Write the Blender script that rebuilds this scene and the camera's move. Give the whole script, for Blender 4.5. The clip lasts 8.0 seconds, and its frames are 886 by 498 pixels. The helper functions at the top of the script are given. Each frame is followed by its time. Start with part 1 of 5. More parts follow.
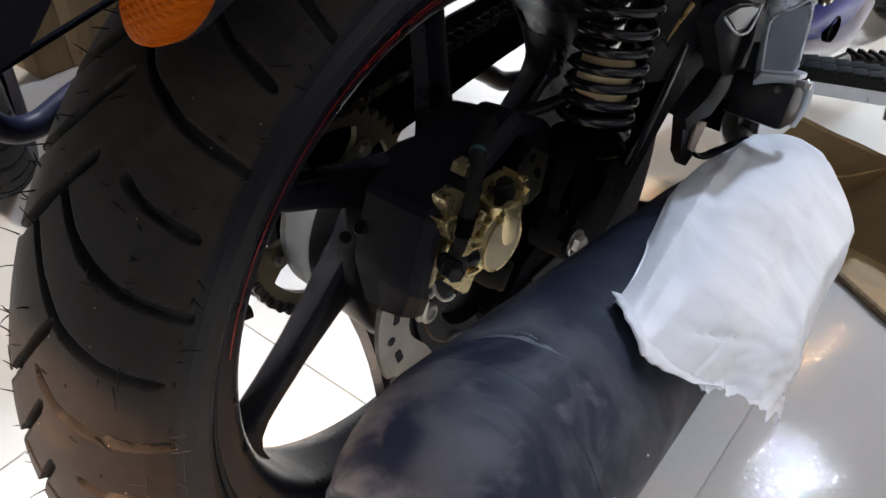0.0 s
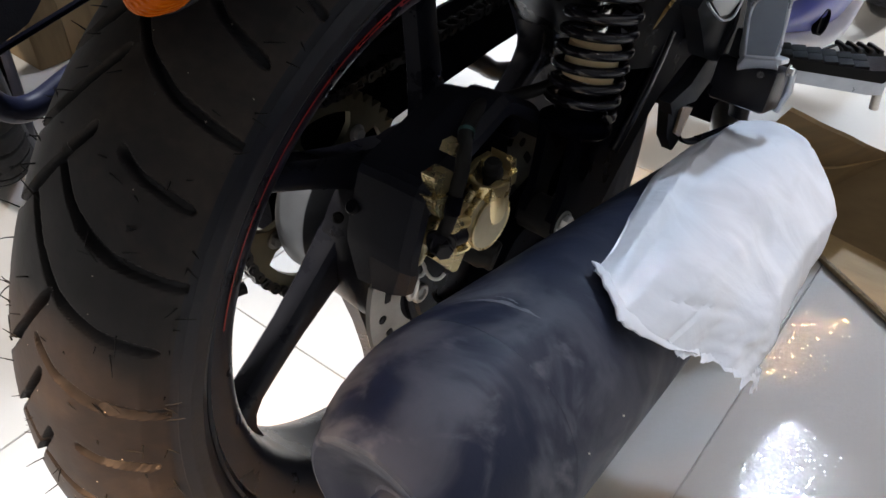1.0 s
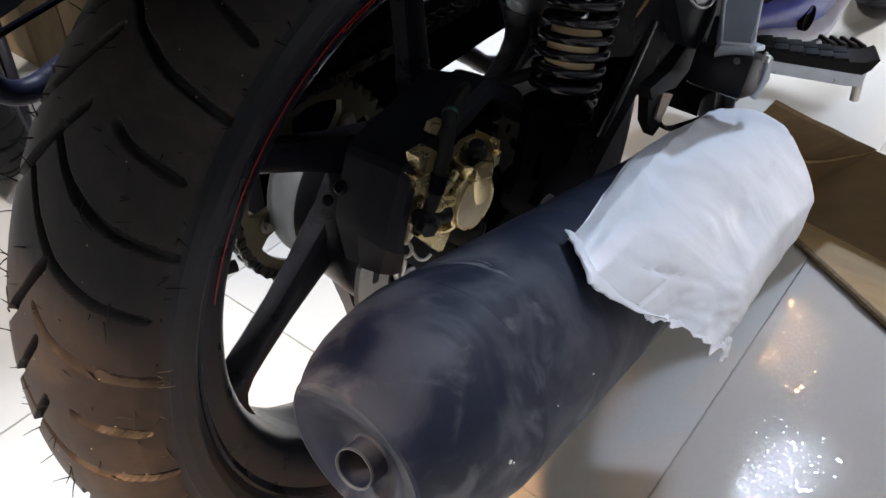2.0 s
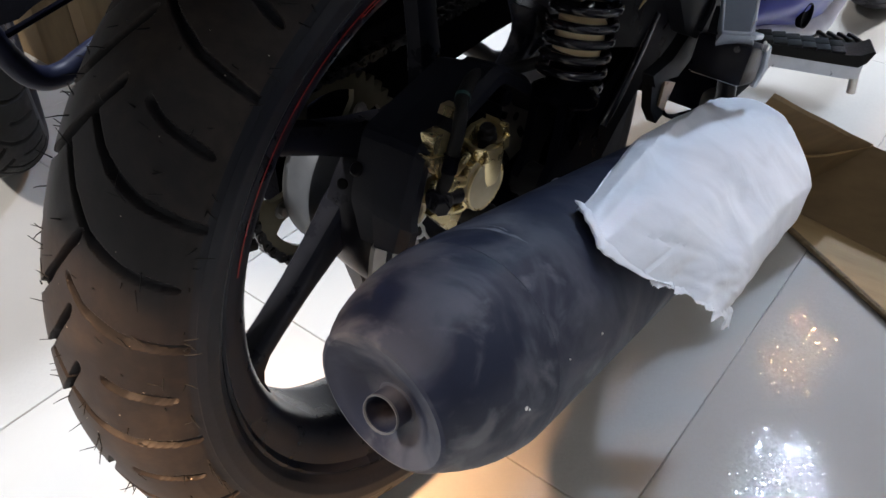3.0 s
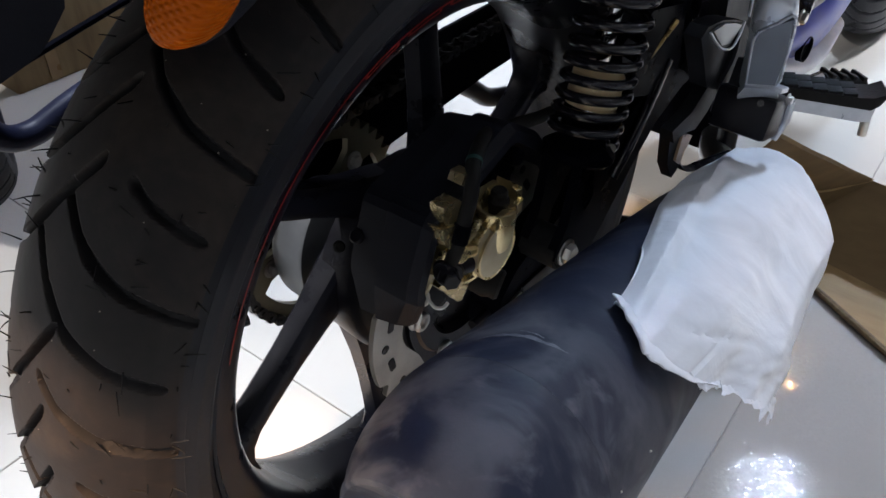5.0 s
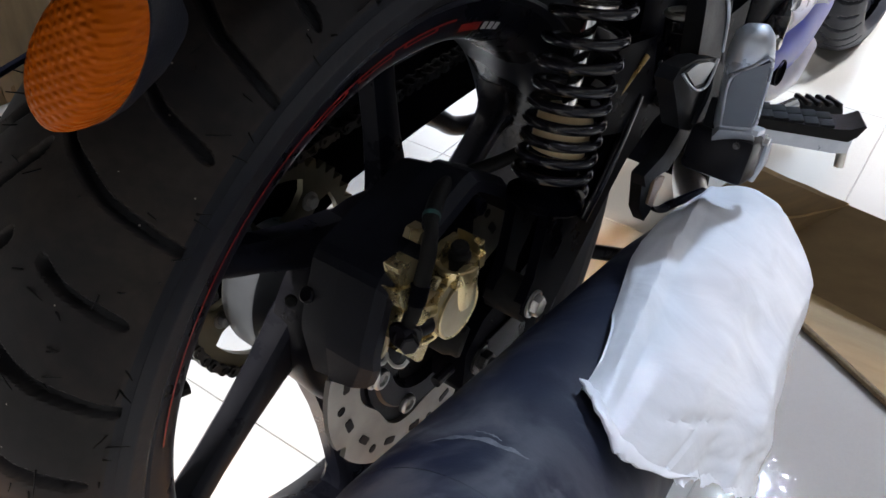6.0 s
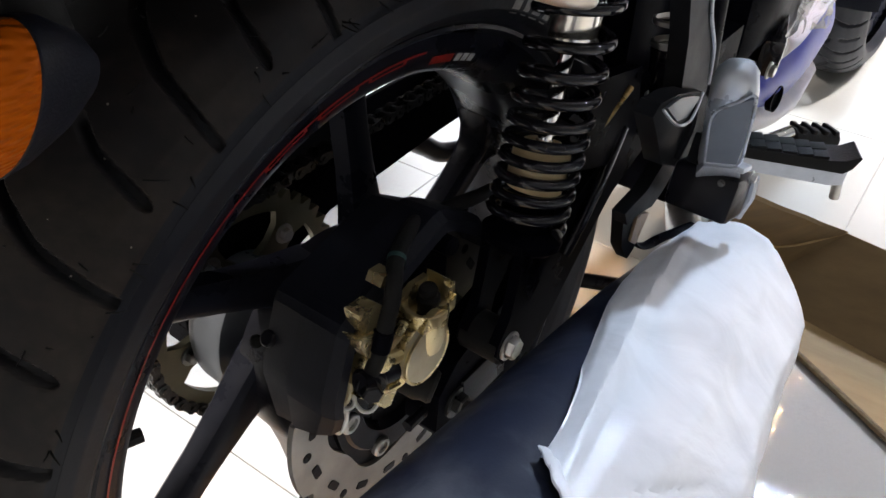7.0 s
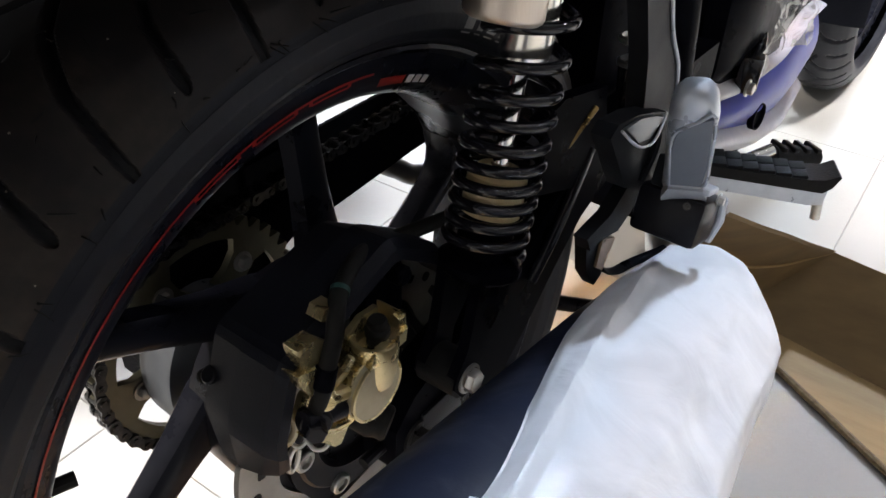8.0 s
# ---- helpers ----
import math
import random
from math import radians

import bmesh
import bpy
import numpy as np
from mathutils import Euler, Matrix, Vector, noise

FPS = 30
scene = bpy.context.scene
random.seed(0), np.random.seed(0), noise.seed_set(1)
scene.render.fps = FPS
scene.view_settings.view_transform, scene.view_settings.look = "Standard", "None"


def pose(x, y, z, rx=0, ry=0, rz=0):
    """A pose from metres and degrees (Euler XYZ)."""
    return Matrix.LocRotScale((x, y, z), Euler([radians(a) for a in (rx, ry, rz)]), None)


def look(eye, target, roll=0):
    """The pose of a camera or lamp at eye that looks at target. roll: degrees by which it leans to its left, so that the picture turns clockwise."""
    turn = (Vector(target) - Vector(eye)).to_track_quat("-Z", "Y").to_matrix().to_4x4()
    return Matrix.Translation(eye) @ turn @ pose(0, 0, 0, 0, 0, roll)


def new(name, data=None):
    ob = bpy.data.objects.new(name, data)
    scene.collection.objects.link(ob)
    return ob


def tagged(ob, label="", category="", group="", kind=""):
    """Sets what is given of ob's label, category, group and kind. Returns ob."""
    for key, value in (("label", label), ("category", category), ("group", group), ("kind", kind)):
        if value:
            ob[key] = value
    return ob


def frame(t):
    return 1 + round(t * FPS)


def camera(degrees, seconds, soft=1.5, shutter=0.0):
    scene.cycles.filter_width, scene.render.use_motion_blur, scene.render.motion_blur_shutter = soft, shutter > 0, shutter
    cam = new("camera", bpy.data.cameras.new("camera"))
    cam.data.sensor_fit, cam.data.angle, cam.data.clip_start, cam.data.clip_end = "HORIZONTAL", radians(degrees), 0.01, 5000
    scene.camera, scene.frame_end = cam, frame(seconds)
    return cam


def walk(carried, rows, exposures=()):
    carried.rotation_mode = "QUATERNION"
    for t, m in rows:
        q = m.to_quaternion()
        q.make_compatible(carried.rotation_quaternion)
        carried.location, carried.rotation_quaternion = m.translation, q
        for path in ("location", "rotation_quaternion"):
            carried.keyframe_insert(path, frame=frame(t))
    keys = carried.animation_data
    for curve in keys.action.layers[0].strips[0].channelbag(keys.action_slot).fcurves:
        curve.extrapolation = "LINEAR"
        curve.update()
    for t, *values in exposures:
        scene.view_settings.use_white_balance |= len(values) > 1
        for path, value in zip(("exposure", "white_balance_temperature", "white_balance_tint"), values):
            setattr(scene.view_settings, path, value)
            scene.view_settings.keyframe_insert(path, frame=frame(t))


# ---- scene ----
cam = camera(57.64, 8.0)
ROWS = [
    (0.0, 0.3186, -0.3505, 0.7035, 49.188, 0.443, 39.816),
    (0.5, 0.3239, -0.3542, 0.7033, 48.974, 0.271, 39.851),
    (1.0, 0.3342, -0.3602, 0.7023, 49.084, 0.191, 39.925),
    (1.5, 0.3451, -0.3632, 0.6999, 49.256, 0.136, 39.909),
    (3.0, 0.3664, -0.3978, 0.7003, 49.824, -0.002, 39.945),
    (3.5, 0.3631, -0.4041, 0.7010, 50.046, -0.126, 39.833),
    (4.0, 0.3468, -0.4010, 0.7041, 50.428, -0.265, 39.634),
    (4.5, 0.3290, -0.3862, 0.7026, 50.506, -0.460, 39.268),
    (6.0, 0.2955, -0.3245, 0.7037, 51.138, -1.343, 36.673),
    (6.5, 0.2916, -0.3041, 0.7014, 51.649, -1.373, 36.912),
    (7.0, 0.2964, -0.2918, 0.7028, 52.175, -1.408, 37.221),
    (7.5, 0.3000, -0.2708, 0.6958, 52.717, -1.036, 37.408),
    (8.0, 0.3062, -0.2601, 0.6955, 53.520, -0.913, 36.934),
]
walk(cam, [(t, pose(x, y, z, rx, ry, rz)) for t, x, y, z, rx, ry, rz in ROWS],
     exposures=((0.0, 0.63, 6750, 13), (3.0, 0.42, 6420, 13), (4.5, 0.33, 6250, 13), (6.0, 0.70, 6500, 13), (7.0, 0.83, 6780, 13), (8.0, 0.79, 6820, 13)))

# world, lamps and exposure
world = bpy.data.worlds.new("showroom_air")
scene.world = world
world.use_nodes = True
world.node_tree.nodes["Background"].inputs[0].default_value = (0.55, 0.70, 1.0, 1)
world.node_tree.nodes["Background"].inputs[1].default_value = 0.050


def lamp(name, at, target, size, power, colour, shape="DISK", size_y=None):
    data = bpy.data.lights.new(name, "AREA")
    data.shape, data.size, data.energy, data.color = shape, size, power, colour
    if size_y:
        data.size_y = size_y
    ob = new(name, data)
    ob.matrix_world = look(at, target)
    return ob


COOL = (0.62, 0.78, 1.0)
lamp("ceiling_panel_light", (0.168, 2.50, 2.78), (0.168, 2.5, 0), 0.17, 72, COOL)
lamp("ceiling_panel_light", (-0.11, 3.385, 2.78), (-0.11, 3.385, 0), 0.10, 25, (1.0, 0.50, 0.15))
lamp("ceiling_panel_light", (-0.65, 0.35, 2.78), (-0.65, 0.35, 0), 0.40, 95, (0.78, 0.87, 1.0))
# the next two panels are unseen fills added to brighten foam and right-hand floor
lamp("ceiling_panel_light", (0.50, -0.25, 2.78), (0.5, -0.25, 0), 0.30, 3, COOL)
lamp("ceiling_panel_light", (2.10, 2.45, 2.78), (2.1, 2.45, 0), 0.18, 10, (0.86, 0.90, 1.0))
for k in range(4):
    lamp("ceiling_downlight", (1.30, -1.60 + 0.85 * k, 2.78), (1.30, -1.60 + 0.85 * k, 0), 0.07, 0.9, (1.0, 0.95, 0.88))
lamp("ceiling_panel_light", (-1.00, -1.90, 2.78), (-1.00, -1.90, 0), 0.30, 86, (1.0, 0.96, 0.90))
# unseen fill added to light floor that the shock's metal reflects
aisle = bpy.data.lights.new("aisle_bounce_fill", "SPOT")
aisle.energy, aisle.color, aisle.spot_size, aisle.spot_blend, aisle.shadow_soft_size = 170, (1.0, 0.86, 0.68), radians(37), 0.6, 0.06
new("aisle_bounce_fill", aisle).matrix_world = look((1.75, -0.45, 2.75), (1.75, -0.44, 0.0))
# another added fill, out of view, to brighten the floor ahead
hall = bpy.data.lights.new("hall_floor_fill", "SPOT")
hall.energy, hall.color, hall.spot_size, hall.spot_blend, hall.shadow_soft_size = 420, (0.95, 0.97, 1.0), radians(48), 0.7, 0.10
new("hall_floor_fill", hall).matrix_world = look((1.05, 2.00, 2.75), (0.80, 1.75, 0.0))
spot = bpy.data.lights.new("ceiling_spot_light", "SPOT")
spot.energy, spot.color, spot.spot_size, spot.spot_blend, spot.shadow_soft_size = 1500, (1.0, 0.58, 0.29), radians(5.9), 0.7, 0.13
new("ceiling_spot_light", spot).matrix_world = look((0.37, -1.82, 2.70), (0.045, -0.29, 0.28))
pool = bpy.data.lights.new("ceiling_spot_light", "SPOT")
pool.energy, pool.color, pool.spot_size, pool.spot_blend, pool.shadow_soft_size = 230, (1.0, 0.54, 0.20), radians(6.0), 0.3, 0.03
new("ceiling_spot_light", pool).matrix_world = look((-2.20, 0.90, 2.60), (-0.02, 0.43, 0.0))


# ---------------------------------------------------------------- materials
def nodes_of(name):
    m = bpy.data.materials.new(name)
    m.use_nodes = True
    t = m.node_tree
    return m, t, t.nodes, t.links, t.nodes["Principled BSDF"]


def rgb(c):
    return (c[0], c[1], c[2], 1)


def surface(name, a, b, rough=(0.4, 0.6), metal=0.0, scale=40.0, fine=400.0, bump=0.15, dist=0.001, coat=0.0, stretch=(1, 1, 1), sharp=(0.35, 0.65), spec=0.5):
    """Two colours mixed by a coarse noise, with gloss that varies and fine relief."""
    m, t, n, l, p = nodes_of(name)
    co = n.new("ShaderNodeTexCoord")
    mp = n.new("ShaderNodeMapping")
    mp.inputs["Scale"].default_value = stretch
    l.new(co.outputs["Object"], mp.inputs["Vector"])
    n1 = n.new("ShaderNodeTexNoise")
    n1.inputs["Scale"].default_value, n1.inputs["Detail"].default_value, n1.inputs["Roughness"].default_value = scale, 6, 0.6
    n2 = n.new("ShaderNodeTexNoise")
    n2.inputs["Scale"].default_value, n2.inputs["Detail"].default_value = fine, 3
    l.new(mp.outputs[0], n1.inputs["Vector"])
    l.new(mp.outputs[0], n2.inputs["Vector"])
    ramp = n.new("ShaderNodeValToRGB")
    ramp.color_ramp.elements[0].position, ramp.color_ramp.elements[1].position = sharp
    ramp.color_ramp.elements[0].color, ramp.color_ramp.elements[1].color = rgb(a), rgb(b)
    l.new(n1.outputs["Fac"], ramp.inputs[0])
    l.new(ramp.outputs[0], p.inputs["Base Color"])
    mr = n.new("ShaderNodeMapRange")
    mr.inputs["From Min"].default_value, mr.inputs["From Max"].default_value = 0.3, 0.7
    mr.inputs["To Min"].default_value, mr.inputs["To Max"].default_value = rough
    l.new(n1.outputs["Fac"], mr.inputs["Value"])
    l.new(mr.outputs[0], p.inputs["Roughness"])
    bp = n.new("ShaderNodeBump")
    bp.inputs["Strength"].default_value, bp.inputs["Distance"].default_value = bump, dist
    l.new(n2.outputs["Fac"], bp.inputs["Height"])
    l.new(bp.outputs[0], p.inputs["Normal"])
    p.inputs["Metallic"].default_value = metal
    p.inputs["Coat Weight"].default_value = coat
    p.inputs["Specular IOR Level"].default_value = spec
    return m


def dusted(name, base, dust, amount, rough=(0.55, 0.85), scale=9.0, fine=120.0, speck=None, bump=0.3, low=0.06, clean=""):
    """A dark base under dust: broad dust patches broken by fine streaks, and a few light specks."""
    m, t, n, l, p = nodes_of(name)
    co = n.new("ShaderNodeTexCoord")
    n1 = n.new("ShaderNodeTexNoise")
    n1.inputs["Scale"].default_value, n1.inputs["Detail"].default_value, n1.inputs["Roughness"].default_value = scale, 8, 0.65
    n1.inputs["Distortion"].default_value = 0.6
    n2 = n.new("ShaderNodeTexNoise")
    n2.inputs["Scale"].default_value, n2.inputs["Detail"].default_value = fine, 5
    for k in (n1, n2):
        l.new(co.outputs["Object"], k.inputs["Vector"])
    r1 = n.new("ShaderNodeMapRange")
    r1.inputs["From Min"].default_value, r1.inputs["From Max"].default_value = 0.45, 0.64
    r1.inputs["To Min"].default_value, r1.inputs["To Max"].default_value = amount * low, amount
    l.new(n1.outputs["Fac"], r1.inputs["Value"])
    mul = n.new("ShaderNodeMath")
    mul.operation = "MULTIPLY"
    r2 = n.new("ShaderNodeMapRange")
    r2.inputs["From Min"].default_value, r2.inputs["From Max"].default_value = 0.3, 0.65
    r2.inputs["To Min"].default_value, r2.inputs["To Max"].default_value = 0.55, 1.0
    l.new(n2.outputs["Fac"], r2.inputs["Value"])
    l.new(r1.outputs[0], mul.inputs[0])
    l.new(r2.outputs[0], mul.inputs[1])
    dirt = mul.outputs[0]
    if clean:
        at = n.new("ShaderNodeAttribute")
        at.attribute_name = clean
        r3 = n.new("ShaderNodeMapRange")
        r3.inputs["From Min"].default_value, r3.inputs["From Max"].default_value = 0.10, 0.55
        r3.inputs["To Min"].default_value, r3.inputs["To Max"].default_value = 1.0, 0.06
        l.new(at.outputs["Fac"], r3.inputs["Value"])
        m3 = n.new("ShaderNodeMath")
        m3.operation = "MULTIPLY"
        l.new(dirt, m3.inputs[0])
        l.new(r3.outputs[0], m3.inputs[1])
        dirt = m3.outputs[0]
    mix = n.new("ShaderNodeMix")
    mix.data_type = "RGBA"
    mix.inputs["A"].default_value, mix.inputs["B"].default_value = rgb(base), rgb(dust)
    l.new(dirt, mix.inputs["Factor"])
    out = mix.outputs["Result"]
    if speck:
        v = n.new("ShaderNodeTexVoronoi")
        v.inputs["Scale"].default_value = speck[1]
        l.new(co.outputs["Object"], v.inputs["Vector"])
        lt = n.new("ShaderNodeMath")
        lt.operation = "LESS_THAN"
        lt.inputs[1].default_value = speck[2]
        l.new(v.outputs["Distance"], lt.inputs[0])
        m2 = n.new("ShaderNodeMix")
        m2.data_type = "RGBA"
        m2.inputs["B"].default_value = rgb(speck[0])
        l.new(out, m2.inputs["A"])
        l.new(lt.outputs[0], m2.inputs["Factor"])
        out = m2.outputs["Result"]
    l.new(out, p.inputs["Base Color"])
    rr = n.new("ShaderNodeMapRange")
    rr.inputs["To Min"].default_value, rr.inputs["To Max"].default_value = rough
    l.new(mul.outputs[0], rr.inputs["Value"])
    l.new(rr.outputs[0], p.inputs["Roughness"])
    p.inputs["Specular IOR Level"].default_value = 0.22
    bp = n.new("ShaderNodeBump")
    bp.inputs["Strength"].default_value, bp.inputs["Distance"].default_value = bump, 0.0006
    l.new(n2.outputs["Fac"], bp.inputs["Height"])
    l.new(bp.outputs[0], p.inputs["Normal"])
    return m


def tile_glaze(name):
    m, t, n, l, p = nodes_of(name)
    co = n.new("ShaderNodeTexCoord")
    info = n.new("ShaderNodeObjectInfo")
    n1 = n.new("ShaderNodeTexNoise")
    n1.inputs["Scale"].default_value, n1.inputs["Detail"].default_value = 3.0, 8
    l.new(co.outputs["Object"], n1.inputs["Vector"])
    ramp = n.new("ShaderNodeValToRGB")
    ramp.color_ramp.elements[0].position, ramp.color_ramp.elements[1].position = 0.3, 0.75
    ramp.color_ramp.elements[0].color, ramp.color_ramp.elements[1].color = (0.44, 0.425, 0.39, 1), (0.50, 0.485, 0.45, 1)
    l.new(n1.outputs["Fac"], ramp.inputs[0])
    hsv = n.new("ShaderNodeHueSaturation")
    mr = n.new("ShaderNodeMapRange")
    mr.inputs["To Min"].default_value, mr.inputs["To Max"].default_value = 0.96, 1.03
    l.new(info.outputs["Random"], mr.inputs["Value"])
    l.new(mr.outputs[0], hsv.inputs["Value"])
    l.new(ramp.outputs[0], hsv.inputs["Color"])
    l.new(hsv.outputs[0], p.inputs["Base Color"])
    grain = n.new("ShaderNodeTexVoronoi")
    grain.inputs["Scale"].default_value = 340.0
    l.new(co.outputs["Object"], grain.inputs["Vector"])
    last = n.new("ShaderNodeNewGeometry").outputs["Normal"]
    tilt = n.new("ShaderNodeVectorMath")
    tilt.operation = "MULTIPLY_ADD"
    tilt.inputs[1].default_value, tilt.inputs[2].default_value = (0.058, 0.058, 0.0), (-0.029, -0.029, 0.0)
    l.new(grain.outputs["Color"], tilt.inputs[0])
    lean = n.new("ShaderNodeVectorMath")
    l.new(last, lean.inputs[0])
    l.new(tilt.outputs[0], lean.inputs[1])
    unit = n.new("ShaderNodeVectorMath")
    unit.operation = "NORMALIZE"
    l.new(lean.outputs[0], unit.inputs[0])
    l.new(unit.outputs[0], p.inputs["Normal"])
    p.inputs["Specular IOR Level"].default_value = 0.07
    p.inputs["Roughness"].default_value = 0.035
    return m


def sheer(name, colour, rough, through_part):
    """A thin translucent sheet."""
    m, t, n, l, p = nodes_of(name)
    co = n.new("ShaderNodeTexCoord")
    n1 = n.new("ShaderNodeTexNoise")
    n1.inputs["Scale"].default_value, n1.inputs["Detail"].default_value, n1.inputs["Distortion"].default_value = 22.0, 6, 0.8
    l.new(co.outputs["Object"], n1.inputs["Vector"])
    ramp = n.new("ShaderNodeValToRGB")
    ramp.color_ramp.elements[0].position, ramp.color_ramp.elements[1].position = 0.3, 0.6
    ramp.color_ramp.elements[0].color = rgb([c * 0.86 for c in colour])
    ramp.color_ramp.elements[1].color = rgb(colour)
    l.new(n1.outputs["Fac"], ramp.inputs[0])
    l.new(ramp.outputs[0], p.inputs["Base Color"])
    p.inputs["Roughness"].default_value = rough
    bp = n.new("ShaderNodeBump")
    bp.inputs["Strength"].default_value, bp.inputs["Distance"].default_value = 0.35, 0.004
    l.new(n1.outputs["Fac"], bp.inputs["Height"])
    l.new(bp.outputs[0], p.inputs["Normal"])
    tr = n.new("ShaderNodeBsdfTranslucent")
    l.new(ramp.outputs[0], tr.inputs["Color"])
    mx = n.new("ShaderNodeMixShader")
    mx.inputs[0].default_value = through_part
    l.new(p.outputs[0], mx.inputs[1])
    l.new(tr.outputs[0], mx.inputs[2])
    l.new(mx.outputs[0], n["Material Output"].inputs["Surface"])
    return m


def clear_film(name):
    """Thin clear film: mostly see-through, whitish along its creases."""
    m, t, n, l, p = nodes_of(name)
    co = n.new("ShaderNodeTexCoord")
    k = n.new("ShaderNodeTexNoise")
    k.inputs["Scale"].default_value, k.inputs["Detail"].default_value, k.inputs["Distortion"].default_value = 30.0, 5, 1.5
    l.new(co.outputs["Object"], k.inputs["Vector"])
    r = n.new("ShaderNodeMapRange")
    r.inputs["From Min"].default_value, r.inputs["From Max"].default_value = 0.45, 0.62
    r.inputs["To Min"].default_value, r.inputs["To Max"].default_value = 0.12, 0.65
    l.new(k.outputs["Fac"], r.inputs["Value"])
    p.inputs["Base Color"].default_value = (0.62, 0.62, 0.58, 1)
    p.inputs["Roughness"].default_value = 0.12
    tr = n.new("ShaderNodeBsdfTransparent")
    mx = n.new("ShaderNodeMixShader")
    l.new(r.outputs[0], mx.inputs[0])
    l.new(tr.outputs[0], mx.inputs[1])
    l.new(p.outputs[0], mx.inputs[2])
    l.new(mx.outputs[0], n["Material Output"].inputs["Surface"])
    return m


def clear_lens(name, colour):
    m, t, n, l, p = nodes_of(name)
    co = n.new("ShaderNodeTexCoord")
    mp = n.new("ShaderNodeMapping")
    mp.inputs["Rotation"].default_value = (0.3, 0.5, 0.2)
    l.new(co.outputs["Object"], mp.inputs["Vector"])
    w1, w2 = n.new("ShaderNodeTexWave"), n.new("ShaderNodeTexWave")
    w1.inputs["Scale"].default_value = w2.inputs["Scale"].default_value = 120.0
    w2.bands_direction = "Z"
    mx = n.new("ShaderNodeMath")
    mx.operation = "MULTIPLY"
    for w in (w1, w2):
        l.new(mp.outputs[0], w.inputs["Vector"])
    l.new(w1.outputs["Fac"], mx.inputs[0])
    l.new(w2.outputs["Fac"], mx.inputs[1])
    bp = n.new("ShaderNodeBump")
    bp.inputs["Strength"].default_value, bp.inputs["Distance"].default_value = 0.7, 0.0008
    l.new(mx.outputs[0], bp.inputs["Height"])
    l.new(bp.outputs[0], p.inputs["Normal"])
    p.inputs["Base Color"].default_value = rgb(colour)
    p.inputs["Roughness"].default_value = 0.34
    p.inputs["Specular IOR Level"].default_value = 0.04
    p.inputs["Transmission Weight"].default_value = 0.0
    return m


def heat_paint(name):
    """Dull navy paint with cloudy rubbed patches, fine scuffs and pinholes of dust."""
    m, t, n, l, p = nodes_of(name)
    co = n.new("ShaderNodeTexCoord")

    def fog(scale, detail, lo, hi, amount, distort=0.0, stretch=(1, 1, 1), turn=(0, 0, 0)):
        mp = n.new("ShaderNodeMapping")
        mp.inputs["Scale"].default_value = stretch
        mp.inputs["Rotation"].default_value = turn
        l.new(co.outputs["Object"], mp.inputs["Vector"])
        k = n.new("ShaderNodeTexNoise")
        k.inputs["Scale"].default_value, k.inputs["Detail"].default_value, k.inputs["Distortion"].default_value = scale, detail, distort
        l.new(mp.outputs[0], k.inputs["Vector"])
        r = n.new("ShaderNodeMapRange")
        r.interpolation_type = "SMOOTHSTEP"
        r.inputs["From Min"].default_value, r.inputs["From Max"].default_value = lo, hi
        r.inputs["To Min"].default_value, r.inputs["To Max"].default_value = 0.0, amount
        l.new(k.outputs["Fac"], r.inputs["Value"])
        return k, r.outputs[0]

    sep = n.new("ShaderNodeSeparateXYZ")
    l.new(co.outputs["Object"], sep.inputs[0])
    tail = n.new("ShaderNodeMapRange")
    tail.inputs["From Min"].default_value, tail.inputs["From Max"].default_value = -0.21, -0.10
    tail.inputs["To Min"].default_value, tail.inputs["To Max"].default_value = 1.0, 0.22
    l.new(sep.outputs["Y"], tail.inputs["Value"])
    out = None
    for tint, f in (((0.150, 0.152, 0.168), fog(20, 5, 0.47, 0.64, 0.46, 0.5)), ((0.026, 0.034, 0.070), fog(6, 3, 0.45, 0.68, 0.5)),
                    ((0.18, 0.18, 0.195), fog(34, 5, 0.55, 0.70, 0.50, 0.6)), ((0.20, 0.205, 0.22), fog(60, 3, 0.70, 0.76, 0.14, 0.4, (1, 0.12, 1), (0.4, 0.2, 0.5))),
                    ((0.008, 0.009, 0.016), fog(11, 6, 0.58, 0.72, 0.25, 0.8))):
        mx = n.new("ShaderNodeMix")
        mx.data_type = "RGBA"
        mx.inputs["B"].default_value = rgb(tint)
        if out is None:
            mx.inputs["A"].default_value = (0.0125, 0.0165, 0.035, 1)
        else:
            l.new(out, mx.inputs["A"])
        worn = n.new("ShaderNodeMath")
        worn.operation = "MULTIPLY"
        l.new(f[1], worn.inputs[0])
        l.new(tail.outputs[0], worn.inputs[1])
        l.new(worn.outputs[0], mx.inputs["Factor"])
        out = mx.outputs["Result"]
    l.new(out, p.inputs["Base Color"])
    k, r = fog(21, 6, 0.35, 0.65, 0.22, 0.8)
    add = n.new("ShaderNodeMath")
    add.inputs[1].default_value = 0.42
    l.new(r, add.inputs[0])
    l.new(add.outputs[0], p.inputs["Roughness"])
    k, r = fog(900, 2, 0.2, 0.8, 1.0)
    bp = n.new("ShaderNodeBump")
    bp.inputs["Strength"].default_value, bp.inputs["Distance"].default_value = 0.12, 0.0004
    l.new(k.outputs["Fac"], bp.inputs["Height"])
    l.new(bp.outputs[0], p.inputs["Normal"])
    p.inputs["Specular IOR Level"].default_value = 0.26
    return m


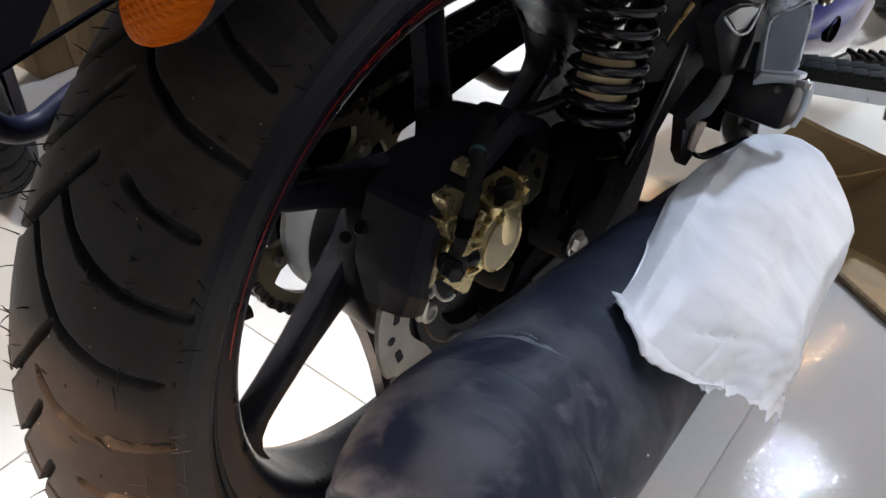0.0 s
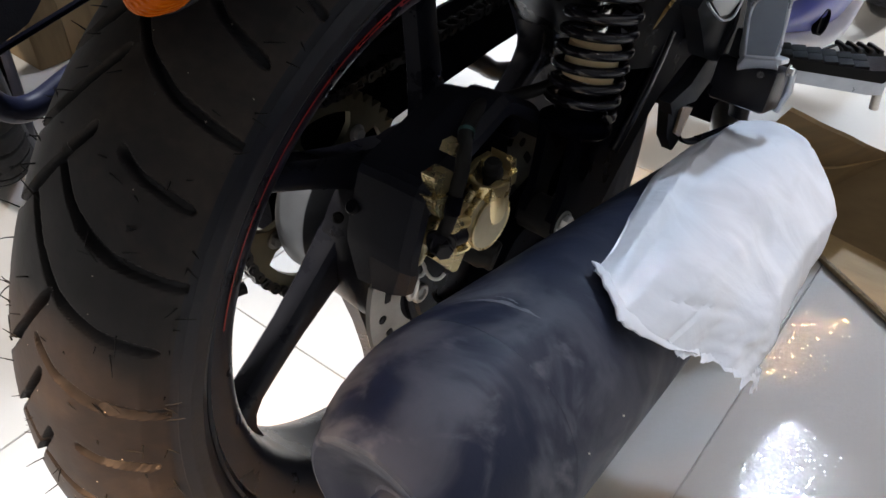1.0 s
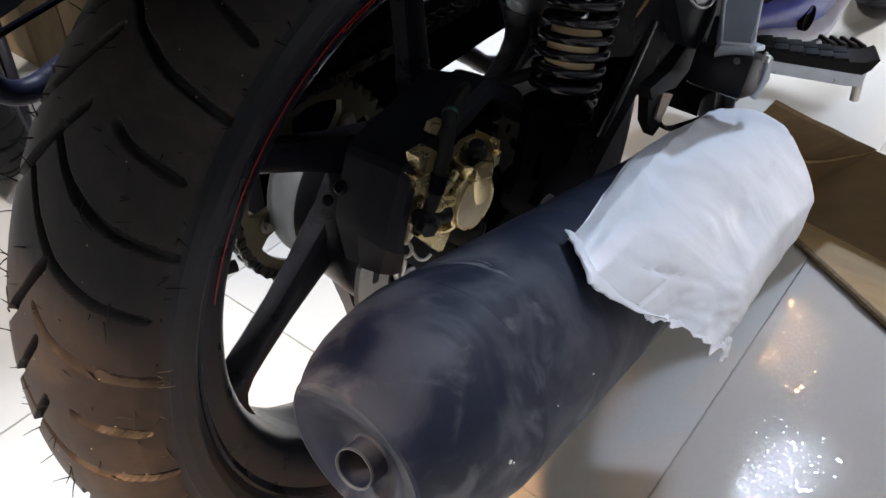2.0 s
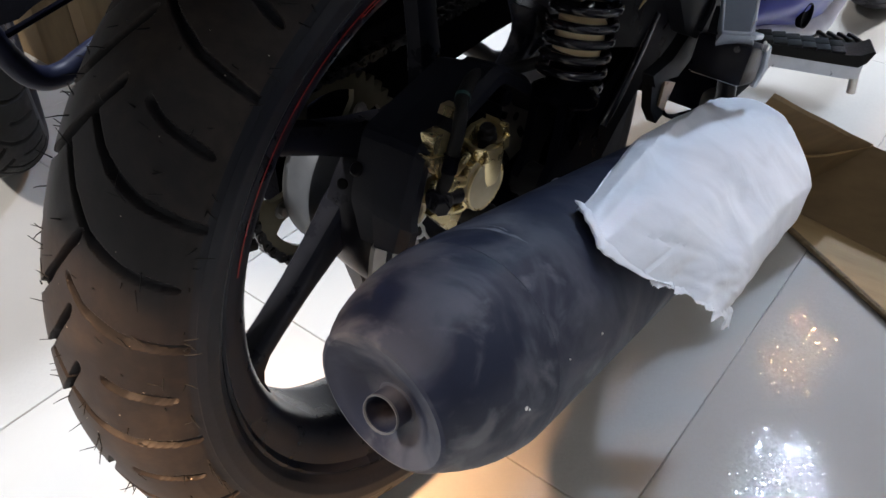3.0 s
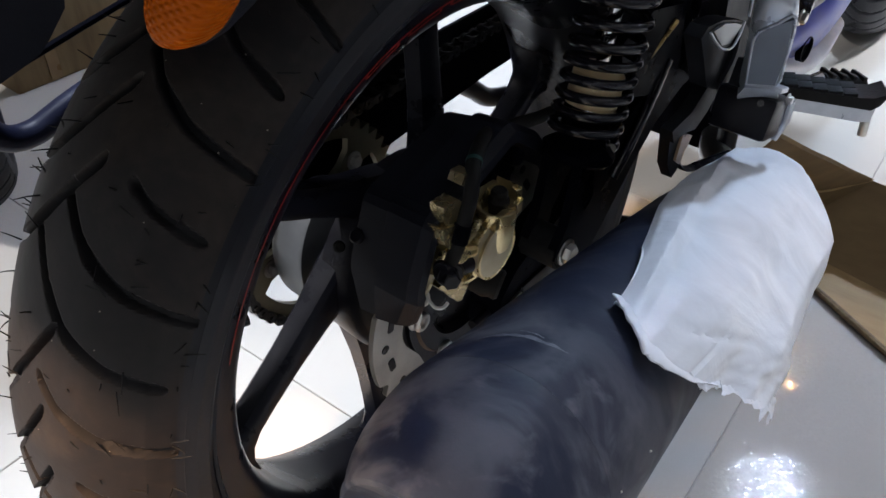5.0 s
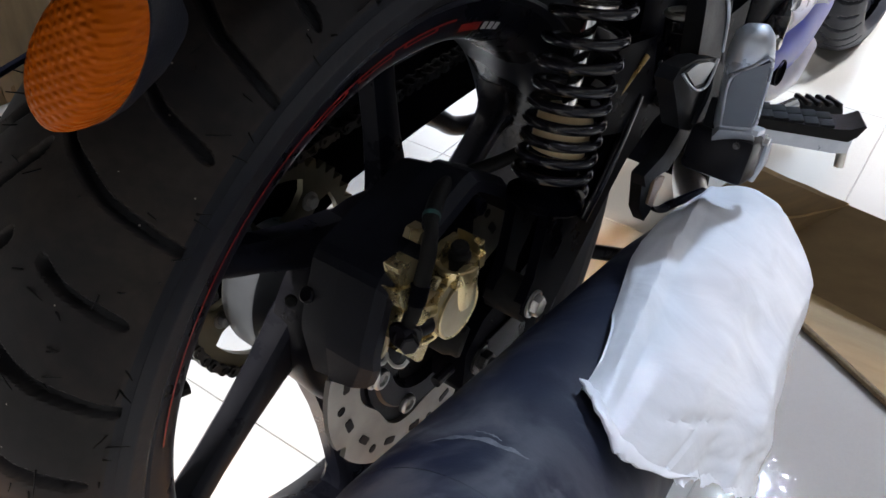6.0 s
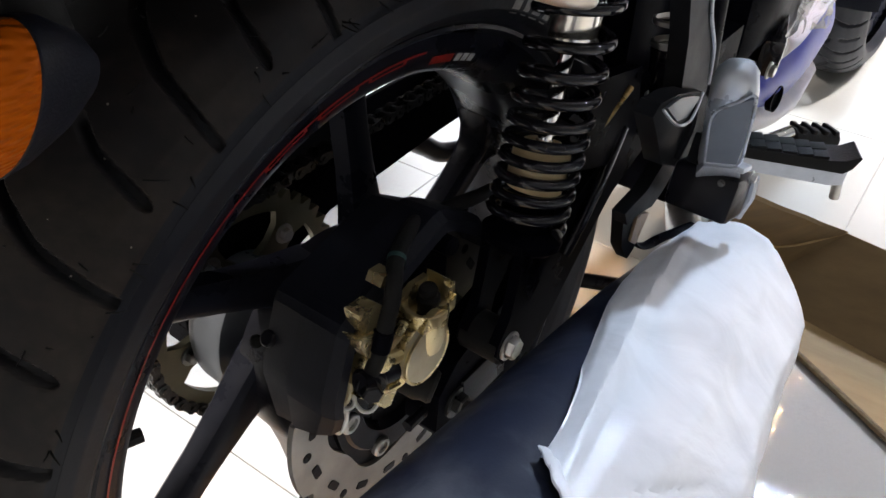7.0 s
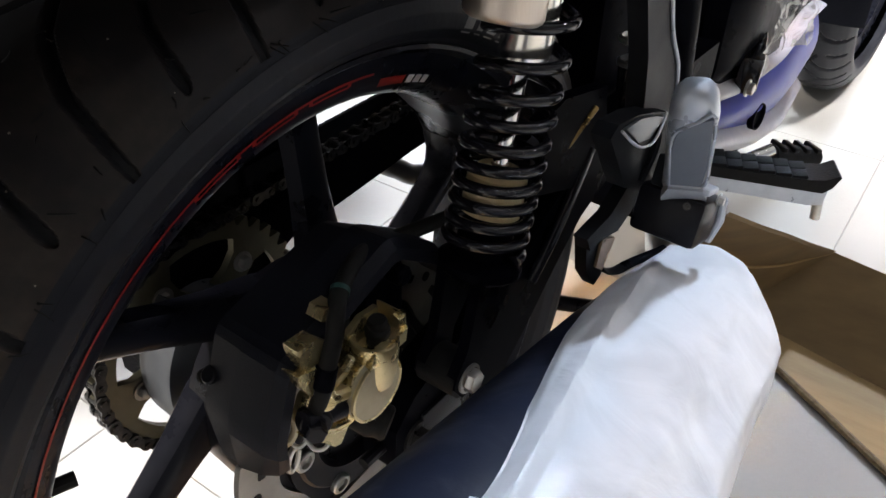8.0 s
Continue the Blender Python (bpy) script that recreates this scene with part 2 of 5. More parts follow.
RUBBER = dusted("tyre_rubber", (0.006, 0.006, 0.008), (0.088, 0.067, 0.049), 0.42, low=0.22, clean="groove", rough=(0.5, 0.8), scale=7.0, fine=150.0, speck=((0.30, 0.27, 0.23), 90.0, 0.045))
SIDEWALL = dusted("tyre_sidewall", (0.008, 0.009, 0.014), (0.040, 0.041, 0.046), 0.22, rough=(0.45, 0.65), scale=11.0, fine=200.0)
RIM_PAINT = surface("gloss_black_rim_paint", (0.007, 0.008, 0.014), (0.012, 0.013, 0.020), rough=(0.22, 0.38), scale=25, fine=700, bump=0.06, spec=0.14)
BLACK_GLOSS = surface("gloss_black_enamel", (0.006, 0.006, 0.009), (0.011, 0.011, 0.015), rough=(0.07, 0.16), scale=30, fine=600, bump=0.05, spec=0.4)
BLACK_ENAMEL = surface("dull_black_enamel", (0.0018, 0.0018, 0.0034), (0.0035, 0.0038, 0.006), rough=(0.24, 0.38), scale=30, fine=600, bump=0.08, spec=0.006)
BLACK_SATIN = surface("satin_black_paint", (0.005, 0.005, 0.008), (0.009, 0.009, 0.013), rough=(0.24, 0.40), scale=25, fine=500, bump=0.12, spec=0.16)
BLACK_PLASTIC = surface("grained_black_plastic", (0.006, 0.007, 0.012), (0.010, 0.0115, 0.018), rough=(0.42, 0.6), scale=14, fine=900, bump=0.35, dist=0.0005, spec=0.10)
BLACK_RUBBER = surface("soft_black_rubber", (0.007, 0.007, 0.008), (0.013, 0.013, 0.013), rough=(0.5, 0.75), scale=60, fine=500, bump=0.3, spec=0.14)
MUFFLER_PAINT = heat_paint("smudged_blue_black_heat_paint")
GOLD = surface("gold_anodised_casting", (0.60, 0.49, 0.26), (0.74, 0.63, 0.38), rough=(0.20, 0.36), metal=0.88, scale=60, fine=900, bump=0.3, dist=0.0006)
GOLD_PALE = surface("pale_gold_machined_face", (0.50, 0.44, 0.30), (0.58, 0.52, 0.38), rough=(0.45, 0.6), metal=0.7, scale=80, fine=1200, bump=0.15, dist=0.0003)
STEEL = surface("brushed_steel", (0.42, 0.41, 0.39), (0.58, 0.57, 0.55), rough=(0.28, 0.46), metal=1.0, scale=45, fine=800, bump=0.12, dist=0.0004)
DISC_STEEL = surface("ground_disc_steel", (0.29, 0.28, 0.26), (0.40, 0.385, 0.36), rough=(0.38, 0.55), metal=0.85, scale=30, fine=900, bump=0.2, dist=0.0004)
CHROME = surface("bright_chrome", (0.70, 0.70, 0.70), (0.80, 0.80, 0.80), rough=(0.05, 0.14), metal=1.0, scale=30, fine=300, bump=0.02)
DAMPER = surface("satin_damper_tube", (0.70, 0.68, 0.64), (0.80, 0.78, 0.74), rough=(0.16, 0.26), metal=0.95, scale=30, fine=300, bump=0.02)
CHAIN_STEEL = surface("oiled_dark_chain_steel", (0.03, 0.03, 0.032), (0.08, 0.08, 0.08), rough=(0.22, 0.4), metal=0.8, scale=90, fine=700)
SPROCKET_GOLD = surface("yellow_passivated_sprocket", (0.15, 0.138, 0.095), (0.21, 0.192, 0.135), rough=(0.35, 0.55), metal=0.7, scale=40, fine=700)
ALLOY = surface("painted_silver_alloy", (0.36, 0.39, 0.44), (0.46, 0.49, 0.54), rough=(0.24, 0.40), metal=0.45, scale=35, fine=900, bump=0.18, dist=0.0004)
GREY_ALLOY = surface("dark_grey_alloy_plate", (0.008, 0.0085, 0.010), (0.013, 0.014, 0.0165), rough=(0.30, 0.48), metal=0.0, spec=0.035, scale=30, fine=900, bump=0.2, dist=0.0004)
WING = surface("mid_grey_cast_alloy", (0.085, 0.095, 0.105), (0.125, 0.135, 0.150), rough=(0.25, 0.4), metal=0.5, scale=30, fine=900, bump=0.2, dist=0.0004)
PEG_HOLLOW = surface("shaded_blue_grey_casting", (0.085, 0.100, 0.125), (0.120, 0.138, 0.165), rough=(0.4, 0.6), metal=0.1, scale=30, fine=900, bump=0.3, dist=0.0004)
DRUM = surface("dull_grey_cast_drum", (0.095, 0.105, 0.118), (0.130, 0.140, 0.155), rough=(0.4, 0.55), metal=0.35, scale=30, fine=900, bump=0.15, dist=0.0004)
COPPER = surface("copper_tinted_steel", (0.42, 0.28, 0.18), (0.55, 0.38, 0.26), rough=(0.22, 0.38), metal=1.0, scale=60, fine=700)
BRONZE = surface("brushed_bronze_canister", (0.48, 0.42, 0.36), (0.58, 0.51, 0.45), rough=(0.32, 0.44), metal=1.0, scale=20, fine=900, stretch=(1, 1, 0.05))
RED = surface("red_rim_decal", (0.24, 0.010, 0.008), (0.30, 0.015, 0.010), rough=(0.3, 0.4), scale=80)
WHITE_DECAL = surface("white_rim_decal", (0.72, 0.72, 0.70), (0.80, 0.80, 0.78), rough=(0.3, 0.4), scale=80)
GREY_MARK = surface("pale_moulded_marking", (0.22, 0.21, 0.20), (0.34, 0.33, 0.31), rough=(0.5, 0.7), scale=90)
YELLOW = surface("pale_yellow_bump_stop", (0.86, 0.64, 0.34), (0.92, 0.74, 0.46), rough=(0.4, 0.6), scale=60)
BLUE = surface("blue_plastic_cowl", (0.028, 0.038, 0.27), (0.042, 0.055, 0.34), rough=(0.28, 0.42), scale=12, fine=500, bump=0.06, spec=0.12)
BLUE_PALE = surface("scuffed_pale_cowl_edge", (0.42, 0.42, 0.48), (0.55, 0.54, 0.56), rough=(0.35, 0.5), scale=25)
AMBER = clear_lens("amber_lens", (0.34, 0.066, 0.0012))
AMBER_BACK = surface("amber_reflector", (0.42, 0.08, 0.005), (0.52, 0.11, 0.008), rough=(0.3, 0.5), scale=120, fine=900, bump=0.5, dist=0.002)
# light and shade put into board colours: dark standing panels, pale floor and creases
BOARD = surface("shaded_corrugated_board", (0.14, 0.090, 0.040), (0.22, 0.148, 0.072), rough=(0.7, 0.9), scale=6, fine=160, bump=0.25, dist=0.0008, stretch=(1, 6, 1))
BOARD_LIT = surface("lit_kraft_board", (0.28, 0.185, 0.080), (0.40, 0.275, 0.135), rough=(0.6, 0.85), scale=5, fine=160, bump=0.2, stretch=(1, 5, 1))
BOARD_EDGE = surface("board_cut_edge", (0.13, 0.09, 0.05), (0.22, 0.16, 0.09), rough=(0.8, 0.9), scale=120, fine=300, bump=0.6)
TAPE = surface("brown_packing_tape", (0.16, 0.10, 0.045), (0.20, 0.13, 0.06), rough=(0.25, 0.4), scale=10)
TILE = tile_glaze("cream_glazed_tile")
GROUT = surface("grey_grout", (0.40, 0.385, 0.35), (0.48, 0.46, 0.42), rough=(0.8, 0.95), scale=40, fine=300, bump=0.4)
PLASTER = surface("grey_wall_paint", (0.42, 0.43, 0.44), (0.48, 0.49, 0.50), rough=(0.7, 0.85), scale=2, fine=200, bump=0.1)
SHEET = sheer("white_foam_sheet", (0.93, 0.955, 1.0), 0.36, 0.12)
CLEAR_FILM = clear_film("creased_clear_film")


# ---------------------------------------------------------------- mesh helpers
def finish(ob, angle=35):
    me = ob.data
    me.polygons.foreach_set("use_smooth", [True] * len(me.polygons))
    me.set_sharp_from_angle(angle=radians(angle))
    return ob


def part(name, bm, material, parent, label="", angle=35):
    """Links a bmesh or a mesh as one object under a thing or a part."""
    if isinstance(bm, bpy.types.Mesh):
        me = bm
    else:
        me = bpy.data.meshes.new(name)
        bmesh.ops.recalc_face_normals(bm, faces=bm.faces)
        bm.to_mesh(me)
        bm.free()
    me.materials.append(material)
    ob = new(name, me)
    if parent is not None:
        ob.parent = parent
        ob.matrix_parent_inverse = parent.matrix_world.inverted()
    finish(ob, angle)
    if label:
        tagged(ob, label)
    return ob


def empty(name, at=(0, 0, 0)):
    ob = new(name)
    ob.matrix_world = Matrix.Translation(at)
    ob.empty_display_size = 0.05
    bpy.context.view_layer.update()
    return ob


def axes_of(way, hint=(0, 0, 1)):
    w = Vector(way).normalized()
    u = Vector(hint).cross(w)
    if u.length < 1e-4:
        u = Vector((1, 0, 0)).cross(w)
    u.normalize()
    return u, w.cross(u), w


def lathe(rings, at, way, seg=48, caps=(False, False), hint=(0, 0, 1)):
    """Surface of revolution: rings of (distance along way, radius)."""
    bm = bmesh.new()
    u, v, w = axes_of(way, hint)
    at = Vector(at)
    rows = []
    for s, r in rings:
        rows.append([bm.verts.new(at + w * s + (u * math.cos(a) + v * math.sin(a)) * r) for a in [2 * math.pi * k / seg for k in range(seg)]])
    for a, b in zip(rows, rows[1:]):
        for k in range(seg):
            bm.faces.new((a[k], a[(k + 1) % seg], b[(k + 1) % seg], b[k]))
    for want, row in zip(caps, (rows[0], rows[-1])):
        if want:
            bm.faces.new(row)
    return bm


def tube(points, radius, seg=10, closed=False, flat=1.0, taper=None):
    """A rod along points; radius may taper with taper(k), k from 0 to 1."""
    bm = bmesh.new()
    pts = [Vector(p) for p in points]
    n = len(pts)
    rows = []
    u = None
    for i, p in enumerate(pts):
        a = pts[i - 1] if (i or closed) else p
        b = pts[(i + 1) % n] if (i < n - 1 or closed) else p
        w = (b - a).normalized()
        if u is None:
            u = axes_of(w)[0]
        u = (u - w * u.dot(w)).normalized()
        v = w.cross(u)
        r = radius * (taper(i / (n - 1)) if taper else 1)
        rows.append([bm.verts.new(p + (u * math.cos(t) + v * math.sin(t) * flat) * r) for t in [2 * math.pi * k / seg for k in range(seg)]])
    pairs = list(zip(rows, rows[1:])) + ([(rows[-1], rows[0])] if closed else [])
    for a, b in pairs:
        for k in range(seg):
            bm.faces.new((a[k], a[(k + 1) % seg], b[(k + 1) % seg], b[k]))
    if not closed:
        bm.faces.new(rows[0])
        bm.faces.new(rows[-1])
    return bm


def bend(points, steps=8):
    """A smooth curve through points (Catmull-Rom)."""
    p = [Vector(q) for q in points]
    p = [p[0] * 2 - p[1]] + p + [p[-1] * 2 - p[-2]]
    out = []
    for i in range(1, len(p) - 2):
        for k in range(steps):
            t = k / steps
            out.append(0.5 * ((2 * p[i]) + (p[i + 1] - p[i - 1]) * t + (2 * p[i - 1] - 5 * p[i] + 4 * p[i + 1] - p[i + 2]) * t * t
                              + (3 * p[i] - p[i - 1] - 3 * p[i + 1] + p[i + 2]) * t ** 3))
    out.append(p[-2])
    return out


def soften(bm, width, segments=2):
    edges = [e for e in bm.edges if len(e.link_faces) == 2 and e.calc_face_angle(0) > 0.5]
    bmesh.ops.bevel(bm, geom=edges, offset=width, segments=segments, profile=0.5, affect="EDGES", clamp_overlap=True)
    return bm


def plate(outline, at, u, v, thick, edge=0.0, segments=2):
    """A slab with a polygonal outline in the plane of u and v, thick along u x v (both ways from at)."""
    bm = bmesh.new()
    u, v = Vector(u), Vector(v)
    w = u.cross(v).normalized()
    at = Vector(at)
    lo = [bm.verts.new(at + u * a + v * b - w * thick / 2) for a, b in outline]
    hi = [bm.verts.new(at + u * a + v * b + w * thick / 2) for a, b in outline]
    bm.faces.new(lo[::-1])
    bm.faces.new(hi)
    n = len(lo)
    for k in range(n):
        bm.faces.new((lo[k], lo[(k + 1) % n], hi[(k + 1) % n], hi[k]))
    if edge:
        soften(bm, edge, segments)
    return bm


def block(at, size, edge=0.003, turn=(0, 0, 0), segments=2):
    bm = bmesh.new()
    bmesh.ops.create_cube(bm, size=1.0)
    bmesh.ops.scale(bm, vec=size, verts=bm.verts)
    if edge:
        soften(bm, edge, segments)
    bmesh.ops.transform(bm, matrix=pose(*at, *turn), verts=bm.verts)
    return bm


def merge(*bms):
    out = bmesh.new()
    for b in bms:
        me = bpy.data.meshes.new("tmp")
        b.to_mesh(me)
        b.free()
        out.from_mesh(me)
        bpy.data.meshes.remove(me)
    return out


def grid_mesh(name, co, close_u=False, close_v=False, faces_mat=None):
    """A mesh from an (n, m, 3) array of places."""
    n, m, _ = co.shape
    i = np.arange(n if close_u else n - 1)
    j = np.arange(m if close_v else m - 1)
    a, b = np.meshgrid(i, j, indexing="ij")
    a2, b2 = (a + 1) % n, (b + 1) % m
    quads = np.stack([a * m + b, a2 * m + b, a2 * m + b2, a * m + b2], -1).reshape(-1, 4)
    me = bpy.data.meshes.new(name)
    me.vertices.add(n * m)
    me.vertices.foreach_set("co", co.reshape(-1).astype(np.float32))
    me.loops.add(quads.size)
    me.loops.foreach_set("vertex_index", quads.reshape(-1).astype(np.int32))
    me.polygons.add(len(quads))
    me.polygons.foreach_set("loop_start", np.arange(0, quads.size, 4, dtype=np.int32))
    me.polygons.foreach_set("loop_total", np.full(len(quads), 4, dtype=np.int32))
    me.update(calc_edges=True)
    me.validate()
    return me


def ring_bolt(at, way, r, height, sides=6):
    """A hexagon head with a washer."""
    return merge(lathe([(0, 0), (0, r * 1.45), (height * 0.25, r * 1.45), (height * 0.25, r * 0.9)], at, way, 20),
                 lathe([(height * 0.25, r), (height * 0.9, r), (height, r * 0.86), (height, 0)], at, way, sides))


# ---------------------------------------------------------------- the room
floor_slab = part("floor", block((0, 1.2, -0.054), (9.0, 9.6, 0.1), 0), GROUT, None)
tagged(floor_slab, "cream glazed floor tiles with thin grey joints", "floor", kind="structure")
for name, at, size in (("wall_north", (0, 6.05, 1.45), (9.2, 0.1, 3.1)), ("wall_south", (0, -3.65, 1.45), (9.2, 0.1, 3.1)),
                       ("wall_east", (4.55, 1.2, 1.45), (0.1, 9.6, 3.1)), ("wall_west", (-4.55, 1.2, 1.45), (0.1, 9.6, 3.1))):
    tagged(part(name, block(at, size, 0), PLASTER, None), "plain pale grey showroom wall", "wall", kind="structure")
tagged(part("ceiling", block((0, 1.2, 2.86), (9.0, 9.6, 0.1), 0), PLASTER, None), "plain pale grey showroom ceiling", "ceiling", kind="structure")

# ---------------------------------------------------------------- the motorcycle
bike = empty("motorcycle")
tagged(bike, "black sport motorcycle with gold brake caliper, parked on tiles", "motorcycle")
AX = Vector((0, 0, 0.304))


def on_wheel(x, r, deg, c=AX):
    a = radians(deg)
    return Vector((c.x + x, c.y - r * math.cos(a), c.z + r * math.sin(a)))


# tread: long curved grooves from past the middle to the shoulder, short ones between, mirrored on the other side
GROOVE_X = np.array([-0.014, -0.009, 0.006, 0.021, 0.039, 0.061])
GROOVE_A = np.array([13.0, 11.6, 7.2, 3.8, 1.4, 0.0])


def tread_cut(deg, x, first, step, count):
    """Depth of the grooves at angles deg and sideways places x."""
    depth = np.zeros_like(deg)

    def cut(end, xx, lo, hi, half, swing, deep):
        bend_at = np.interp(xx, GROOVE_X, GROOVE_A)
        slope = np.interp(xx, [-0.014, 0.0, 0.02, 0.04, 0.061], [295, 270, 180, 95, 60]) * swing
        gap = (deg - end - bend_at * swing + 180) % 360 - 180
        dist = np.abs(np.radians(gap)) * 0.30 / np.sqrt(1 + (np.radians(slope) * 0.30) ** 2)
        over = np.maximum(np.maximum(lo - xx, xx - hi), 0)
        dist = np.hypot(dist, over)
        wide = half * np.clip((xx - lo) / 0.02, 0.75, 1)
        return deep * np.clip((wide + 0.0009 - dist) / 0.0018, 0, 1)

    for k in range(count):
        e = first + step * k
        for side in (1, -1):
            s = x * side
            shift = 0 if side == 1 else -1.3
            start = (0.003, 0.010, -0.009, 0.003)[(15 - k) % 4 if k != 12 else 1] if side == 1 else -0.013
            depth = np.maximum(depth, cut(e + shift, s, start, 0.0600, 0.0025, 1.0, 0.0055))
            odd = (k % 4 == 3) if side == 1 else (k % 2 == 0)
            if odd:
                depth = np.maximum(depth, cut(e + shift - step / 2, s, -0.010, 0.0560, 0.0023, 1.0, 0.0055))
            else:
                depth = np.maximum(depth, cut(e + shift - step / 2, s, 0.031, 0.0555, 0.0026, 1.2, 0.0050))
    return depth


def tyre_parts(parent, centre, half, radius, rim_r, first, rows, fine, label, angle=25, turn=None, rubber=RUBBER):
    """Tread and sidewalls of a tyre that rolls along y."""
    k = half / 0.065
    px = np.array([0.047, 0.052, 0.058, 0.0635, 0.065, 0.0635, 0.0615, 0.0610, 0.0575, 0.055, 0.045, 0.030, 0.015, 0.0])
    pr = np.array([0.229, 0.2335, 0.237, 0.243, 0.252, 0.259, 0.2628, 0.2645, 0.2715, 0.2755, 0.2865, 0.297, 0.302, 0.303])
    px, pr = px * k, rim_r + (pr - 0.229) * (radius - rim_r) / 0.074
    px, pr = np.concatenate([px, -px[-2::-1]]), np.concatenate([pr, pr[-2::-1]])
    arc = np.concatenate([[0], np.cumsum(np.hypot(np.diff(px), np.diff(pr)))])
    s = np.linspace(0, arc[-1], fine)
    x, r = np.interp(s, arc, px), np.interp(s, arc, pr)
    wide = max(1, fine // 36)
    ker = np.ones(2 * wide + 1) / (2 * wide + 1)
    sx, sr = np.convolve(np.pad(x, wide, mode="edge"), ker, "valid"), np.convolve(np.pad(r, wide, mode="edge"), ker, "valid")
    crown = np.abs(x) < 0.052 * k
    x, r = np.where(crown, sx, x), np.where(crown, sr, r)
    deg = np.linspace(-180, 180, rows, endpoint=False)
    D, X = np.meshgrid(deg, x, indexing="ij")
    R = np.repeat(r[None], rows, 0)
    tread = R > rim_r + 0.0335 * (radius - rim_r) / 0.074
    cuts = np.where(tread, tread_cut(D, X / k, first, 16.0, 22), 0)
    R = R - cuts
    R = R - np.where(~tread & (R > rim_r + 0.030), 0.0006, 0)
    A = np.radians(D)
    co = np.stack([centre[0] + X, centre[1] - R * np.cos(A), centre[2] + R * np.sin(A)], -1)
    me = grid_mesh("tyre", co, close_u=True)
    if turn:
        me.transform(turn)
    ob = part("tyre", me, rubber, parent, label, angle)
    me.materials.append(SIDEWALL)
    side = ~(tread[:, :-1] & tread[:, 1:])
    me.polygons.foreach_set("material_index", side.reshape(-1).astype(np.int32))
    me.attributes.new("groove", "FLOAT", "POINT").data.foreach_set("value", (cuts / 0.0055).reshape(-1).astype(np.float32))
    return ob


tyre = tyre_parts(bike, AX, 0.065, 0.303, 0.229, 30.4 - 16 * 11, 1700, 270, "dusty black rear tyre with curved grooves")

# moulding hairs of the new tyre
rng = np.random.default_rng(7)
hairs = []
for k in range(300):
    deg = -35 + 150 * rng.random()
    x = float(rng.choice([-0.052, -0.034, -0.02, -0.006, 0.012, 0.027, 0.041, 0.054])) + 0.003 * rng.normal()
    if k % 5 == 0:
        x = 0.0605
    r = float(np.interp(abs(x), [0, .015, .03, .045, .055, .062], [.303, .302, .297, .2865, .2755, .262]))
    base = on_wheel(x, r - 0.0005, deg)
    out = (on_wheel(x * 1.5, r + 0.004, deg) - base).normalized()
    out = (out + Vector(rng.normal(0, 0.45, 3))).normalized()
    length = 0.0040 + 0.0075 * rng.random()
    droop = Vector(rng.normal(0, 0.0012, 3))
    hairs.append(tube([base, base + out * length * 0.5 + droop * 0.3, base + out * length + droop], 0.00055, 4, taper=lambda q: 1 - 0.6 * q))
tagged(part("rubber_hairs", merge(*hairs), BLACK_RUBBER, tyre), kind="stuff")

# pale moulded marks on the sidewall that cannot be read
for k, (a0, wide) in enumerate(((110.5, 2.0), (113.6, 1.5), (116.2, 2.2), (119.6, 1.7), (122.4, 2.1))):
    co = np.array([[on_wheel(np.interp(r, [0.240, 0.247, 0.2565], [0.0618, 0.0650, 0.0651]), r, a0 + d * wide) for r in np.linspace(0.2415, 0.2535, 4)] for d in np.linspace(0, 1, 4)])
    part("sidewall_mark", grid_mesh("sidewall_mark", co), GREY_MARK, tyre)

# rim: flange, sloped face, inner lip and barrel
rim_rings = [(0.046, 0.2300), (0.0495, 0.2330), (0.0520, 0.2322), (0.0525, 0.2300), (0.0490, 0.2275), (0.0462, 0.2262), (0.0450, 0.2190), (0.0430, 0.2120),
             (0.0400, 0.2065), (0.0350, 0.2020), (0.0280, 0.1985), (0.0200, 0.1965), (0.0, 0.1965), (-0.0200, 0.1965), (-0.0280, 0.1985), (-0.0380, 0.2040),
             (-0.0480, 0.2110), (-0.0500, 0.2125), (-0.0505, 0.2180), (-0.0500, 0.2275), (-0.0525, 0.2300), (-0.0520, 0.2322), (-0.0495, 0.2330), (-0.046, 0.2300), (-0.030, 0.2220), (0.030, 0.2220), (0.046, 0.2300)]
rim = part("rim", lathe(rim_rings, AX, (1, 0, 0), 160), RIM_PAINT, bike, "gloss black alloy rim with thin red stripe")


def wheel_band(name, x0, r0, x1, r1, a0, a1, material, parent, step=1.0, lift=0.0006):
    n = max(3, int((a1 - a0) / step))
    co = np.array([[on_wheel(x0 + lift, r0 - lift * 0.6, a0 + (a1 - a0) * k / n), on_wheel(x1 + lift, r1 - lift * 0.6, a0 + (a1 - a0) * k / n)] for k in range(n + 1)])
    return part(name, grid_mesh(name, co), material, parent)


def face_x(r):
    return float(np.interp(r, [0.1985, 0.2020, 0.2065, 0.2120, 0.2190, 0.2262], [0.0280, 0.0350, 0.0400, 0.0430, 0.0450, 0.0462]))


def decal(name, r0, r1, a0, a1, material):
    return wheel_band(name, face_x(r0), r0, face_x(r1), r1, a0, a1, material, rim)


